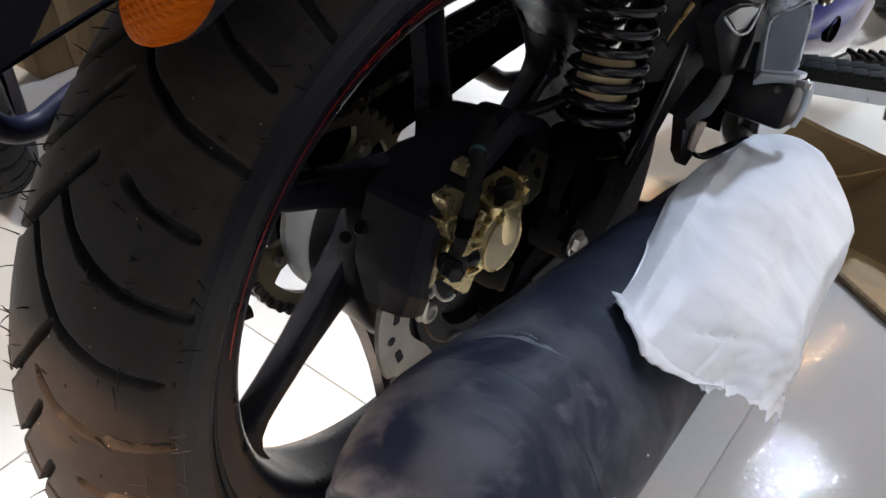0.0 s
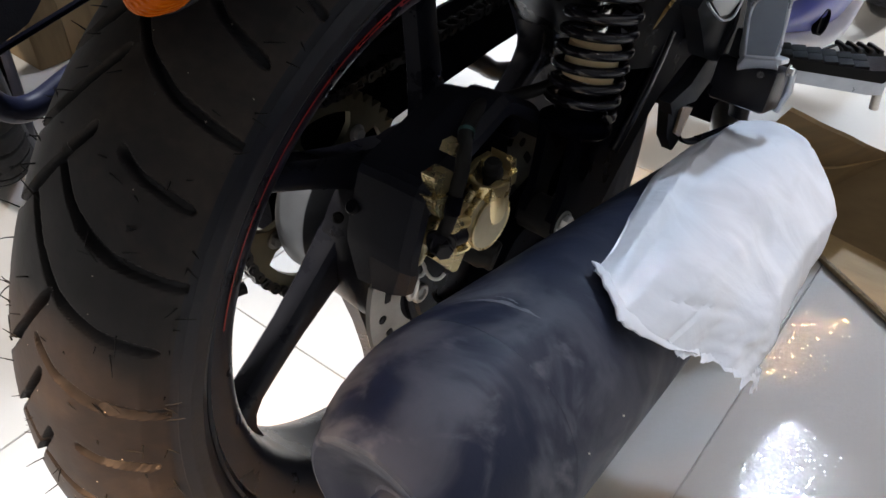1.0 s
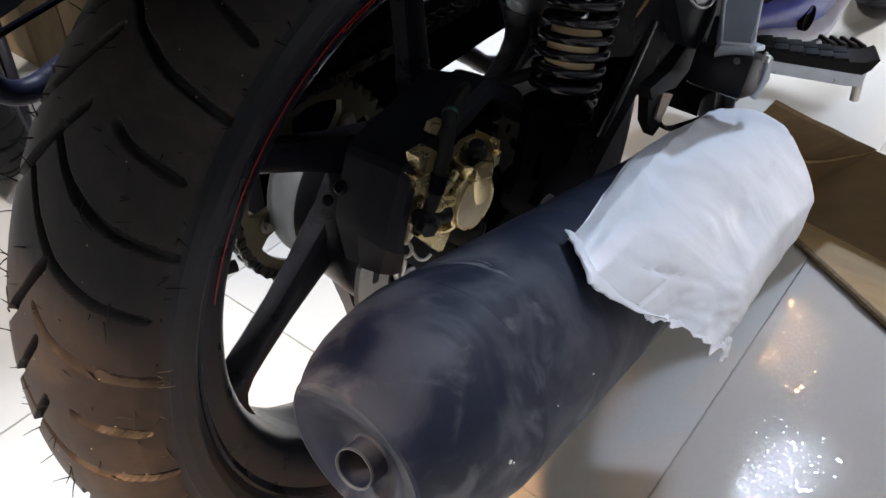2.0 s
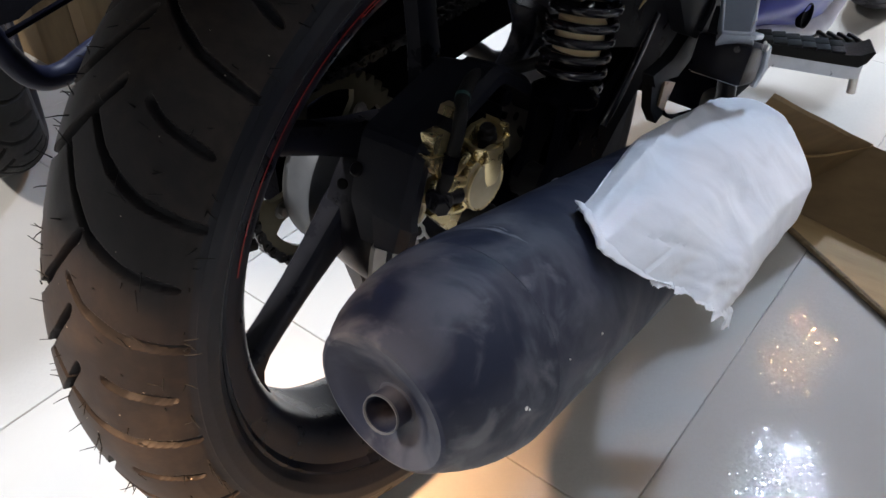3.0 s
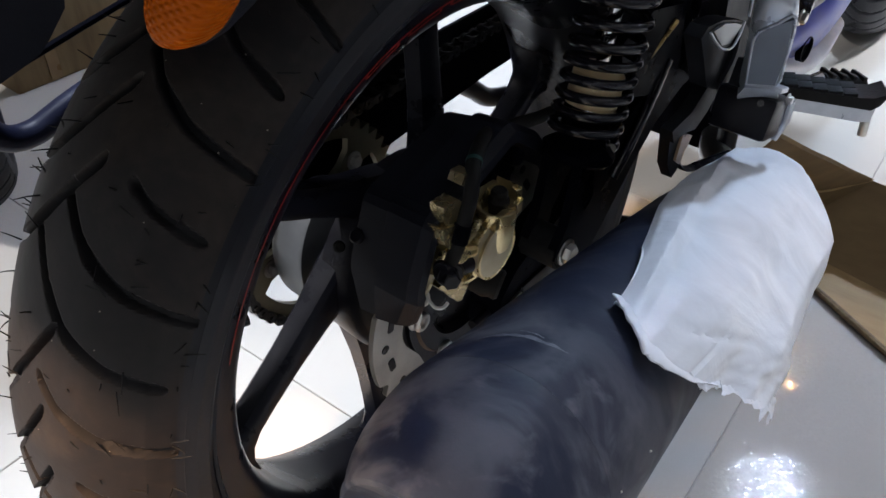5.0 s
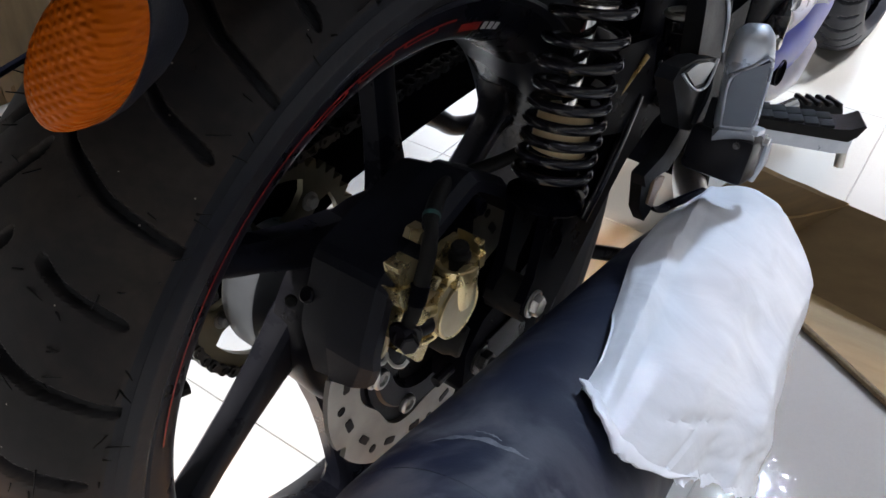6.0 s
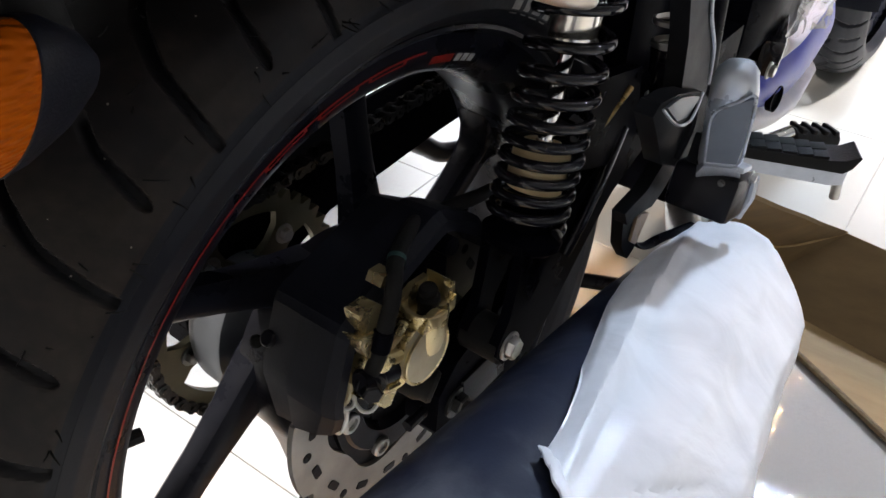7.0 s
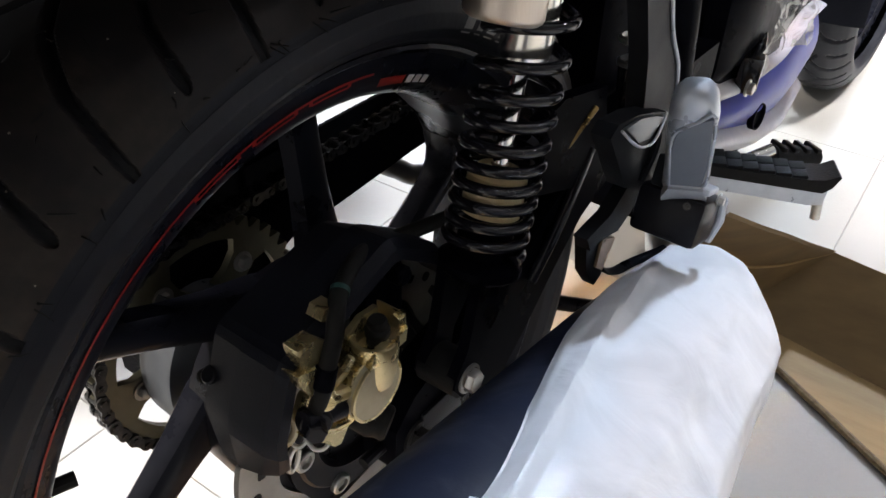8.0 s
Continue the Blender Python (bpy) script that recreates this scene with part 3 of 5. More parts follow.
decal("red_stripe", 0.2172, 0.2187, 20, 98.5, RED)
for a in (66.5, 76.5, 86.5):
    decal("red_stripe_link", 0.2145, 0.2156, a, a + 7.0, RED)
    decal("red_stripe_link", 0.2150, 0.2178, a - 0.5, a + 0.2, RED)
    decal("red_stripe_link", 0.2150, 0.2178, a + 6.8, a + 7.5, RED)
decal("red_badge", 0.2085, 0.2140, 100.4, 106.3, RED)
for a, w in ((107.0, 1.5), (108.9, 1.5), (110.8, 1.4)):
    decal("white_badge", 0.2088, 0.2138, a, a + w, WHITE_DECAL)

# spokes
SPOKE_X, SPOKE_OFF = -0.016, 0.046
SPOKES = [24.6 + 60 * k for k in range(6)]


def spoke(deg):
    """A straight tapered box spoke that passes beside the axle, with rounded edges and a raised middle rib."""
    a = radians(deg)
    way, aside = Vector((0, -math.cos(a), math.sin(a))), Vector((0, math.sin(a), math.cos(a)))
    w = Vector((1, 0, 0))
    rings = []
    for q, half, deep in ((0.000, 0.020, 0.014), (0.045, 0.0185, 0.0125), (0.080, 0.0135, 0.0110), (0.115, 0.0108, 0.0105), (0.150, 0.0100, 0.0105),
                          (0.170, 0.0100, 0.0110), (0.182, 0.0130, 0.0120), (0.190, 0.0200, 0.0130), (0.1955, 0.0330, 0.014)):
        c = AX + Vector((SPOKE_X, 0, 0)) + way * q + aside * SPOKE_OFF
        e = 0.0035
        shape = [(-half, -deep + e), (-half + e, -deep), (half - e, -deep), (half, -deep + e), (half, deep - e), (half - e, deep), (half * 0.35, deep + 0.0012), (-half * 0.35, deep + 0.0012), (-half + e, deep), (-half, deep - e)]
        rings.append([c + aside * u + w * b for u, b in shape])
    co = np.array([[tuple(p) for p in row] for row in rings])
    return grid_mesh("spoke", co, close_v=True)


for d in SPOKES:
    part("spoke", spoke(d), RIM_PAINT, rim)
part("hub", lathe([(-0.055, 0), (-0.055, 0.040), (-0.040, 0.050), (0.010, 0.052), (0.030, 0.046), (0.046, 0.044), (0.046, 0)], AX, (1, 0, 0), 48), BLACK_SATIN, rim)
drum = np.array([[tuple(on_wheel(x, r, a)) for x, r in ((-0.078, 0.045), (-0.078, 0.0725), (-0.074, 0.0745), (-0.047, 0.0755), (-0.0445, 0.0745), (-0.0435, 0.0720), (-0.040, 0.0600), (-0.036, 0.050), (-0.060, 0.045))] for a in np.linspace(-75, 50, 40)])
part("hub_drum", grid_mesh("hub_drum", drum, close_v=True), DRUM, rim, "dull grey cast hub drum")
part("hub_web", lathe([(-0.036, 0.046), (-0.030, 0.066), (-0.022, 0.078), (0.006, 0.080), (0.022, 0.072), (0.034, 0.050)], AX, (1, 0, 0), 64), BLACK_SATIN, rim)
part("valve", tube([on_wheel(0.0, 0.198, 16), on_wheel(0.002, 0.184, 17), on_wheel(0.006, 0.170, 18)], 0.0042, 10), BLACK_RUBBER, rim)

# brake disc with a wavy rim, slots and holes
DISC_X = 0.052


def disc_mesh():
    bm = bmesh.new()
    n = 216
    rows = []
    for face in (0.002, -0.002):
        inner, outer = [], []
        for k in range(n):
            a = 360 * k / n
            ph = (a / 45.0) % 1
            r_out = 0.104 - 0.0075 * max(0.0, 1 - abs(ph - 0.5) / 0.09)
            ph2 = (a / 60.0) % 1
            r_in = 0.0700 + 0.004 * math.cos(2 * math.pi * ph2)
            outer.append(bm.verts.new(on_wheel(DISC_X + face, r_out, a)))
            inner.append(bm.verts.new(on_wheel(DISC_X + face, r_in, a)))
        rows.append((outer, inner))
    (o1, i1), (o2, i2) = rows
    for k in range(n):
        j = (k + 1) % n
        bm.faces.new((o1[k], o1[j], i1[j], i1[k]))
        bm.faces.new((o2[k], i2[k], i2[j], o2[j]))
        bm.faces.new((o1[k], o2[k], o2[j], o1[j]))
        bm.faces.new((i1[k], i1[j], i2[j], i2[k]))
    return bm


disc = part("brake_disc", disc_mesh(), DISC_STEEL, bike, "wavy drilled steel brake disc")
for k in range(8):
    a = 45 * k
    for da, r in ((-13, 0.088), (0, 0.092), (12, 0.087)):
        c = on_wheel(DISC_X, r, a + da)
        if da:
            t = (on_wheel(0, r, a + da + 2) - on_wheel(0, r, a + da)).normalized()
            b = plate([(-0.006, -0.0022), (-0.0045, -0.003), (0.0045, -0.003), (0.006, -0.0022), (0.006, 0.0022), (0.0045, 0.003), (-0.0045, 0.003), (-0.006, 0.0022)], c, t, Vector((1, 0, 0)).cross(t), 0.0050)
        else:
            b = lathe([(-0.0025, 0), (-0.0025, 0.0035), (0.0025, 0.0035), (0.0025, 0)], c, (1, 0, 0), 12)
        part("disc_hole", b, BLACK_SATIN, disc)
part("disc_carrier", lathe([(-0.004, 0.040), (-0.004, 0.0768), (-0.0024, 0.0768), (-0.0022, 0.066), (0.0015, 0.066), (0.0015, 0.060), (0.0035, 0.058), (0.0035, 0.044), (-0.004, 0.040)], (DISC_X, 0, 0.304), (1, 0, 0), 64), BLACK_SATIN, disc)
for k in range(6):
    part("disc_bolt", merge(lathe([(0.0, 0.0076), (0.003, 0.0076), (0.0042, 0.0066), (0.0042, 0.0045)], on_wheel(DISC_X + 0.003, 0.0565, 1 + 60 * k), (1, 0, 0), 20),
                            lathe([(0.0042, 0.0045), (0.002, 0.0045), (0.002, 0)], on_wheel(DISC_X + 0.003, 0.0565, 1 + 60 * k), (1, 0, 0), 6)), STEEL, disc)

# sprocket and chain on the far side
CHAIN_X = -0.087
SPC = Vector((0, -0.014, 0.298))


def toothed(r_root, r_tip, teeth, thick, hole_r, holes):
    bm = bmesh.new()
    n = teeth * 6
    outer = [(r_tip if (k % 6) in (2, 3) else (r_root + 0.5 * (r_tip - r_root) if (k % 6) in (1, 4) else r_root)) for k in range(n)]
    rows = []
    for face in (thick / 2, -thick / 2):
        o = [bm.verts.new(on_wheel(CHAIN_X + face, outer[k], 360 * k / n, SPC)) for k in range(n)]
        i = [bm.verts.new(on_wheel(CHAIN_X + face, hole_r, 360 * k / n, SPC)) for k in range(n)]
        rows.append((o, i))
    (o1, i1), (o2, i2) = rows
    for k in range(n):
        j = (k + 1) % n
        bm.faces.new((o1[k], o1[j], i1[j], i1[k]))
        bm.faces.new((o2[k], i2[k], i2[j], o2[j]))
        bm.faces.new((o1[k], o2[k], o2[j], o1[j]))
        bm.faces.new((i1[k], i1[j], i2[j], i2[k]))
    return bm


sprocket = part("sprocket", toothed(0.0835, 0.0905, 42, 0.006, 0.0735, 5), SPROCKET_GOLD, bike, "yellow passivated rear sprocket")
for k in range(5):
    a = 72 * k + 62
    part("sprocket_arm", plate([(0.030, -0.017), (0.048, -0.011), (0.062, -0.012), (0.0742, -0.021), (0.0742, 0.021), (0.062, 0.012), (0.048, 0.011), (0.030, 0.017)], (CHAIN_X, SPC.y, SPC.z),
                               Vector((0, -math.cos(radians(a)), math.sin(radians(a)))), Vector((0, math.sin(radians(a)), math.cos(radians(a)))), 0.0058, 0.001, 1), SPROCKET_GOLD, sprocket)
    part("sprocket_bolt", ring_bolt(on_wheel(CHAIN_X + 0.003, 0.058, a, SPC), (1, 0, 0), 0.0055, 0.006), STEEL, sprocket)
part("sprocket_hub", lathe([(-0.01, 0), (-0.01, 0.038), (0.018, 0.040), (0.026, 0.048), (0.030, 0.048), (0.030, 0)], (CHAIN_X, SPC.y, SPC.z), (1, 0, 0), 40), ALLOY, sprocket)


def chain_line():
    pts = []
    front = Vector((CHAIN_X, 0.56, 0.365))
    for k in range(0, 19):
        pts.append(on_wheel(CHAIN_X, 0.0875, 90 - 10 * k + 4, SPC))
    lower = [Vector((CHAIN_X, 0.006 + (front.y - 0.006) * q, 0.213 + (front.z - 0.030 - 0.213) * q)) for q in np.linspace(0.04, 0.98, 40)]
    upper = [Vector((CHAIN_X, front.y + (-0.014 - front.y) * q, front.z + 0.030 + (0.3835 - front.z - 0.030) * q)) for q in np.linspace(0.02, 0.96, 40)]
    return pts + lower + upper


def resample(pts, step):
    out, acc = [pts[0]], 0.0
    loop = pts + [pts[0]]
    for a, b in zip(loop, loop[1:]):
        d = (b - a).length
        while acc + d >= step:
            q = (step - acc) / d
            a = a + (b - a) * q
            out.append(a)
            d = (b - a).length
            acc = 0.0
        acc += d
    return out


links = resample(chain_line(), 0.0127)
rollers, plates = [], []
for k, (a, b) in enumerate(zip(links, links[1:] + links[:1])):
    if (b - a).length > 0.03:
        continue
    u = (b - a).normalized()
    v = Vector((1, 0, 0)).cross(u)
    off = 0.0062 if k % 2 else 0.0043
    shape = [(-0.0052, 0), (-0.0037, 0.0038), (0, 0.0047), (0.0037, 0.0038), (0.0064, 0.0030), (0.0090, 0.0038), (0.0127, 0.0047), (0.0164, 0.0038), (0.0179, 0), (0.0164, -0.0038), (0.0127, -0.0047), (0.0090, -0.0038), (0.0064, -0.0030), (0.0037, -0.0038), (0, -0.0047), (-0.0037, -0.0038)]
    for s in (1, -1):
        plates.append(plate(shape, a + Vector((off * s, 0, 0)), u, v, 0.0017))
    rollers.append(lathe([(-0.0085, 0), (-0.0085, 0.0022), (-0.004, 0.0022), (-0.004, 0.0042), (0.004, 0.0042), (0.004, 0.0022), (0.0085, 0.0022), (0.0085, 0)], a, (1, 0, 0), 10))
part("chain", merge(*plates, *rollers), CHAIN_STEEL, bike, "oiled dark steel roller chain")

# swingarm: two box arms, the near one carries the shock
arm = part("swingarm", merge(
    plate([(-0.008, 0.270), (-0.020, 0.292), (-0.018, 0.322), (0.000, 0.339), (0.020, 0.346), (0.060, 0.356), (0.120, 0.384), (0.180, 0.412), (0.250, 0.425), (0.430, 0.425), (0.430, 0.365), (0.300, 0.382), (0.240, 0.382), (0.196, 0.365), (0.163, 0.338), (0.125, 0.301), (0.086, 0.270), (0.030, 0.250)], (0.084, 0, 0), (0, 1, 0), (0, 0, 1), 0.026, 0.005),
    plate([(-0.060, 0.275), (-0.060, 0.335), (0.060, 0.352), (0.240, 0.384), (0.430, 0.392), (0.430, 0.335), (0.240, 0.330), (0.090, 0.319), (0.0, 0.284)], (-0.112, 0, 0), (0, 1, 0), (0, 0, 1), 0.026, 0.005),
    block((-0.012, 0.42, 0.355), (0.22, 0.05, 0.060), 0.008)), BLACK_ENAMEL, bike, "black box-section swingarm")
part("arm_rail", tube(bend([(0.100, 0.122, 0.352), (0.101, 0.143, 0.373), (0.101, 0.166, 0.400), (0.099, 0.19, 0.425)], 5), 0.0045, 12), BLACK_GLOSS, arm)
part("axle_nut", merge(ring_bolt((0.097, 0.0, 0.304), (1, 0, 0), 0.0080, 0.008), lathe([(0, 0.0050), (0.011, 0.0050), (0.012, 0.004), (0.012, 0)], (0.097, 0, 0.304), (1, 0, 0), 16)), CHAIN_STEEL, arm)
part("chain_adjuster", merge(block((0.098, 0.030, 0.304), (0.004, 0.050, 0.030), 0.002), tube([(0.086, -0.036, 0.304), (0.086, -0.012, 0.304)], 0.004, 10)), BLACK_SATIN, arm)

# shock absorber
SH0, SHW = Vector((0.105, 0.033, 0.352)), Vector((0, 0.262, 0.965)).normalized()


def on_shock(s, side=0.0, fore=0.0):
    f = Vector((1, 0, 0)).cross(SHW) * -1
    return SH0 + SHW * s + Vector((side, 0, 0)) + f * fore


EYE0 = Vector((0.105, 0.0215, 0.3520))
EYE_W = (on_shock(0.066) - EYE0).normalized()
EYE_U = Vector((1, 0, 0)).cross(EYE_W) * -1
shock = part("shock_absorber", merge(
    lathe([(0.059, 0), (0.059, 0.0215), (0.062, 0.0245), (0.0665, 0.0248), (0.0690, 0.0215), (0.072, 0.0165), (0.088, 0.0160), (0.089, 0)], SH0, SHW, 40),
    *[plate([(-0.0125, -0.006), (-0.0140, 0.002), (-0.0105, 0.020), (-0.0150, 0.044), (-0.0205, 0.066), (0.0205, 0.066), (0.0150, 0.044), (0.0085, 0.022), (0.0125, 0.004), (0.0105, -0.008), (0.0, -0.0135)], EYE0 + Vector((side, 0, 0)), EYE_U, EYE_W, 0.007, 0.002) for side in (0.0115, -0.0115)]),
    BLACK_ENAMEL, bike, "coil-over shock with black spring and bronze canister")
part("shock_rod", lathe([(0.06, 0.0046), (0.20, 0.0046)], SH0, SHW, 20), CHROME, shock)
part("bump_stop", lathe([(0.096, 0.0), (0.096, 0.0168), (0.104, 0.0172), (0.118, 0.0168), (0.123, 0.012), (0.124, 0.0055)], SH0, SHW, 32), YELLOW, shock, "pale yellow bump stop")
part("damper_body", lathe([(0.182, 0.0055), (0.182, 0.0125), (0.186, 0.0140), (0.30, 0.0140)], SH0, SHW, 32), DAMPER, shock, "polished damper body")
coil = []
z0 = 0.0736
steps = 24
pitches = [0.0110, 0.0108, 0.0110, 0.0105, 0.0112, 0.0112, 0.0137, 0.0140, 0.0167, 0.0204, 0.0240, 0.0250, 0.0250]
for p in pitches:
    for k in range(steps):
        a = 2 * math.pi * k / steps
        coil.append(on_shock(z0 + p * k / steps) + Vector((1, 0, 0)) * 0.0220 * math.cos(a) + (Vector((1, 0, 0)).cross(SHW) * -1) * 0.0220 * math.sin(a))
    z0 += p
part("spring", tube(coil, 0.0034, 12), BLACK_GLOSS, shock, "gloss black coil spring")
part("canister", merge(lathe([(0.205, 0), (0.205, 0.0165), (0.2065, 0.0185), (0.2085, 0.0193), (0.30, 0.0193), (0.30, 0)], on_shock(0.0, 0.010, -0.046), SHW, 48)), BRONZE, shock, "brushed bronze gas canister")
part("shock_bolt", merge(lathe([(0, 0), (0, 0.0098), (0.0015, 0.0098), (0.002, 0.0080)], EYE0 + Vector((0.0150, 0, 0)), (1, 0, 0), 28), lathe([(0.0015, 0.0076), (0.0055, 0.0076), (0.0068, 0.0066), (0.0060, 0.0048), (0.0060, 0)], EYE0 + Vector((0.0150, 0, 0)), (1, 0, 0), 6)), STEEL, shock)
part("shock_bush", lathe([(-0.0135, 0), (-0.0135, 0.014), (0.0135, 0.014), (0.0135, 0)], EYE0, (1, 0, 0), 28), BLACK_RUBBER, shock)

# arched splash guard round the disc
GUARD = ((19, 0.104), (36, 0.1215), (55, 0.1415), (89, 0.1365), (108, 0.117), (128, 0.104))


def guard_rows():
    """Angle and radius along the guard's flat facets, each corner eased over a short length."""
    flat = [Vector((r * math.cos(radians(a)), r * math.sin(radians(a)))) for a, r in GUARD]
    out = []
    for k, p in enumerate(flat):
        if 0 < k < len(flat) - 1:
            b, c = (flat[k - 1] - p).normalized() * 0.006, (flat[k + 1] - p).normalized() * 0.006
            out += [p + b, p + 0.28 * (b + c), p + c]
        else:
            out.append(p)
    return [(math.degrees(math.atan2(p.y, p.x)), p.length) for p in out]


def guard_mesh():
    co = []
    for deg, r_in in guard_rows():
        r_out = r_in + float(np.interp(deg, [19, 30, 45, 80, 110, 128], [-0.010, 0.000, 0.008, 0.010, 0.006, 0.0]))
        x0 = float(np.interp(deg, [19, 24, 60, 110, 128], [0.036, 0.031, 0.030, 0.030, 0.034]))
        x1 = float(np.interp(deg, [19, 30, 60, 80, 100, 128], [0.072, 0.088, 0.092, 0.090, 0.086, 0.080]))
        row = []
        for x, dr in ((x0 + 0.004, -0.040), (x0, -0.034), (x0, -0.004), (x0 + 0.003, 0.0), (x0 + 0.42 * (x1 - x0), 0.001), (x0 + 0.46 * (x1 - x0), 0.0045), (x1 - 0.006, 0.003), (x1, -0.002), (x1, -0.010), (x1 - 0.0035, -0.010),
                      (x1 - 0.0035, -0.006), (x0 + 0.006, -0.006), (x0 + 0.004, -0.012), (x0 + 0.006, -0.040)):
            row.append(tuple(on_wheel(x, r_in + (r_out - r_in) * max(0, (x - x0) / (x1 - x0)) + dr, deg)))
        co.append(row)
    return grid_mesh("splash_guard", np.array(co), close_v=True)


guard = part("splash_guard", guard_mesh(), BLACK_PLASTIC, bike, "black plastic splash guard over the disc", 14)
part("guard_screw", lathe([(0, 0.005), (0.002, 0.005), (0.003, 0.004), (0.003, 0)], on_wheel(0.036, 0.1285, 44), (0, -0.72, 0.69), 16), BLACK_SATIN, guard)
part("hub_plug", lathe([(0, 0.0042), (0.0025, 0.0042), (0.0035, 0.003), (0.0035, 0)], (-0.003, -0.073, 0.353), (0.7, -0.5, 0.5), 16), BLACK_RUBBER, rim)

# brake caliper
caliper = part("brake_caliper", merge(
    plate([(-0.083, 0.437), (-0.070, 0.436), (-0.065, 0.431), (-0.068, 0.420), (-0.082, 0.424)], (0.090, 0, 0), (0, 1, 0), (0, 0, 1), 0.010, 0.002),
    plate([(-0.087, 0.425), (-0.071, 0.420), (-0.067, 0.409), (-0.071, 0.398), (-0.081, 0.408), (-0.086, 0.418)], (0.091, 0, 0), (0, 1, 0), (0, 0, 1), 0.012, 0.003),
    plate([(-0.066, 0.443), (-0.063, 0.448), (-0.055, 0.447), (-0.058, 0.437)], (0.089, 0, 0), (0, 1, 0), (0, 0, 1), 0.010, 0.002),
    lathe([(-0.030, 0.0196), (-0.004, 0.0198), (-0.003, 0.0190)], (0.1045, -0.0415, 0.385), (1, 0, 0), 48, (True, True)),
    plate([(-0.047, 0.383), (-0.043, 0.404), (-0.026, 0.404), (-0.024, 0.392), (-0.036, 0.383)], (0.086, 0, 0), (0, 1, 0), (0, 0, 1), 0.014, 0.003),
    block((0.090, -0.066, 0.386), (0.014, 0.034, 0.020), 0.004, (-25, 0, 0))), GOLD, bike, "gold anodised brake caliper")
part("piston_cover", lathe([(-0.004, 0.0192), (-0.001, 0.0192), (0.0002, 0.0188), (0.0010, 0.0178), (0.0012, 0.0170), (0.0012, 0)], (0.1045, -0.0415, 0.385), (1, 0, 0), 48), GOLD_PALE, caliper, "pale gold machined piston cover")
part("pin_tower", lathe([(-0.018, 0.0120), (-0.010, 0.0132), (0.009, 0.0135), (0.0115, 0.0130), (0.0118, 0.0120), (0.0105, 0.0095), (0.004, 0.0090), (0.004, 0)], (0.0965, -0.034, 0.401), (0.06, 0.05, 1), 32), GOLD, caliper)


def fork_wall():
    """A squared channel on the tower: a tall wall on one side and a lower one along the front."""
    return merge(plate([(-0.0215, 0.402), (-0.0165, 0.404), (-0.0155, 0.419), (-0.0195, 0.4225)], (0.0955, 0, 0), (0, 1, 0), (0, 0, 1), 0.0165, 0.0012),
                 plate([(0.0985, 0.404), (0.1045, 0.405), (0.1045, 0.4185), (0.1000, 0.4205)], (0, -0.0190, 0), (1, 0, 0), (0, 0, 1), 0.0050, 0.0010),
                 plate([(-0.047, 0.4040), (-0.0190, 0.4040), (-0.0175, 0.4130), (-0.0240, 0.4115), (-0.044, 0.4120)], (0.1045, 0, 0), (0, 1, 0), (0, 0, 1), 0.0040, 0.0010),
                 plate([(-0.044, 0.4050), (-0.0195, 0.4050), (-0.0195, 0.4185), (-0.033, 0.4200), (-0.044, 0.4150)], (0.0865, 0, 0), (0, 1, 0), (0, 0, 1), 0.0035, 0.0010))


part("pin_fork", fork_wall(), GOLD, caliper)
part("slide_pin", lathe([(-0.010, 0.0062), (-0.002, 0.0060), (0.000, 0.0068), (0.003, 0.0068), (0.005, 0.0052), (0.008, 0.0056), (0.010, 0.0045), (0.010, 0)], (0.0965, -0.030, 0.412), (0.05, -0.05, 0.99), 20), BLACK_RUBBER, caliper, "black rubber pin boot")
part("bleed_arm", merge(tube(bend([(0.098, -0.073, 0.400), (0.099, -0.064, 0.396), (0.098, -0.054, 0.392), (0.096, -0.046, 0.392)], 5), 0.0042, 10), lathe([(-0.004, 0.0050), (0.004, 0.0050), (0.005, 0.004), (0.005, 0)], (0.098, -0.072, 0.399), (0.8, -0.5, 0.2), 16)), GOLD, caliper)
part("cast_rib", tube(bend([(0.095, -0.064, 0.400), (0.097, -0.057, 0.406), (0.096, -0.050, 0.409)], 5), 0.0030, 8), GOLD, caliper)
part("cast_claw", tube(bend([(0.099, -0.056, 0.389), (0.101, -0.056, 0.380), (0.099, -0.058, 0.373), (0.097, -0.066, 0.373), (0.096, -0.075, 0.378)], 5), 0.0030, 10), GOLD, caliper)
part("hose_union", merge(lathe([(-0.012, 0.0072), (-0.008, 0.0090), (0.005, 0.0090), (0.007, 0.0078), (0.007, 0)], (0.094, -0.077, 0.388), (0.7, -0.55, 0.1), 24),
                         lathe([(-0.006, 0.0058), (0.003, 0.0058), (0.004, 0.0048), (0.004, 0)], (0.102, -0.084, 0.389), (0.7, -0.55, 0.1), 6), tube([(0.096, -0.086, 0.392), (0.098, -0.062, 0.385)], 0.0062, 14)), BLACK_SATIN, caliper)
part("union_eye", tube([Vector((0.084, -0.087 + 0.0060 * math.cos(a), 0.380 + 0.0095 * math.sin(a))) for a in np.linspace(0, 2 * math.pi, 20, endpoint=False)], 0.0022, 8, closed=True), GOLD_PALE, caliper)
part("lower_bracket", plate([(-0.048, 0.362), (-0.058, 0.348), (-0.063, 0.350), (-0.072, 0.362), (-0.083, 0.376), (-0.060, 0.372)], (0.088, 0, 0), (0, 1, 0), (0, 0, 1), 0.008, 0.002), GOLD, caliper)
part("cover_rim", lathe([(-0.0005, 0.0194), (0.0012, 0.0194), (0.0016, 0.0188), (0.0015, 0.0180), (0.0006, 0.0176)], (0.1045, -0.0415, 0.385), (1, 0, 0), 48), GOLD, caliper)
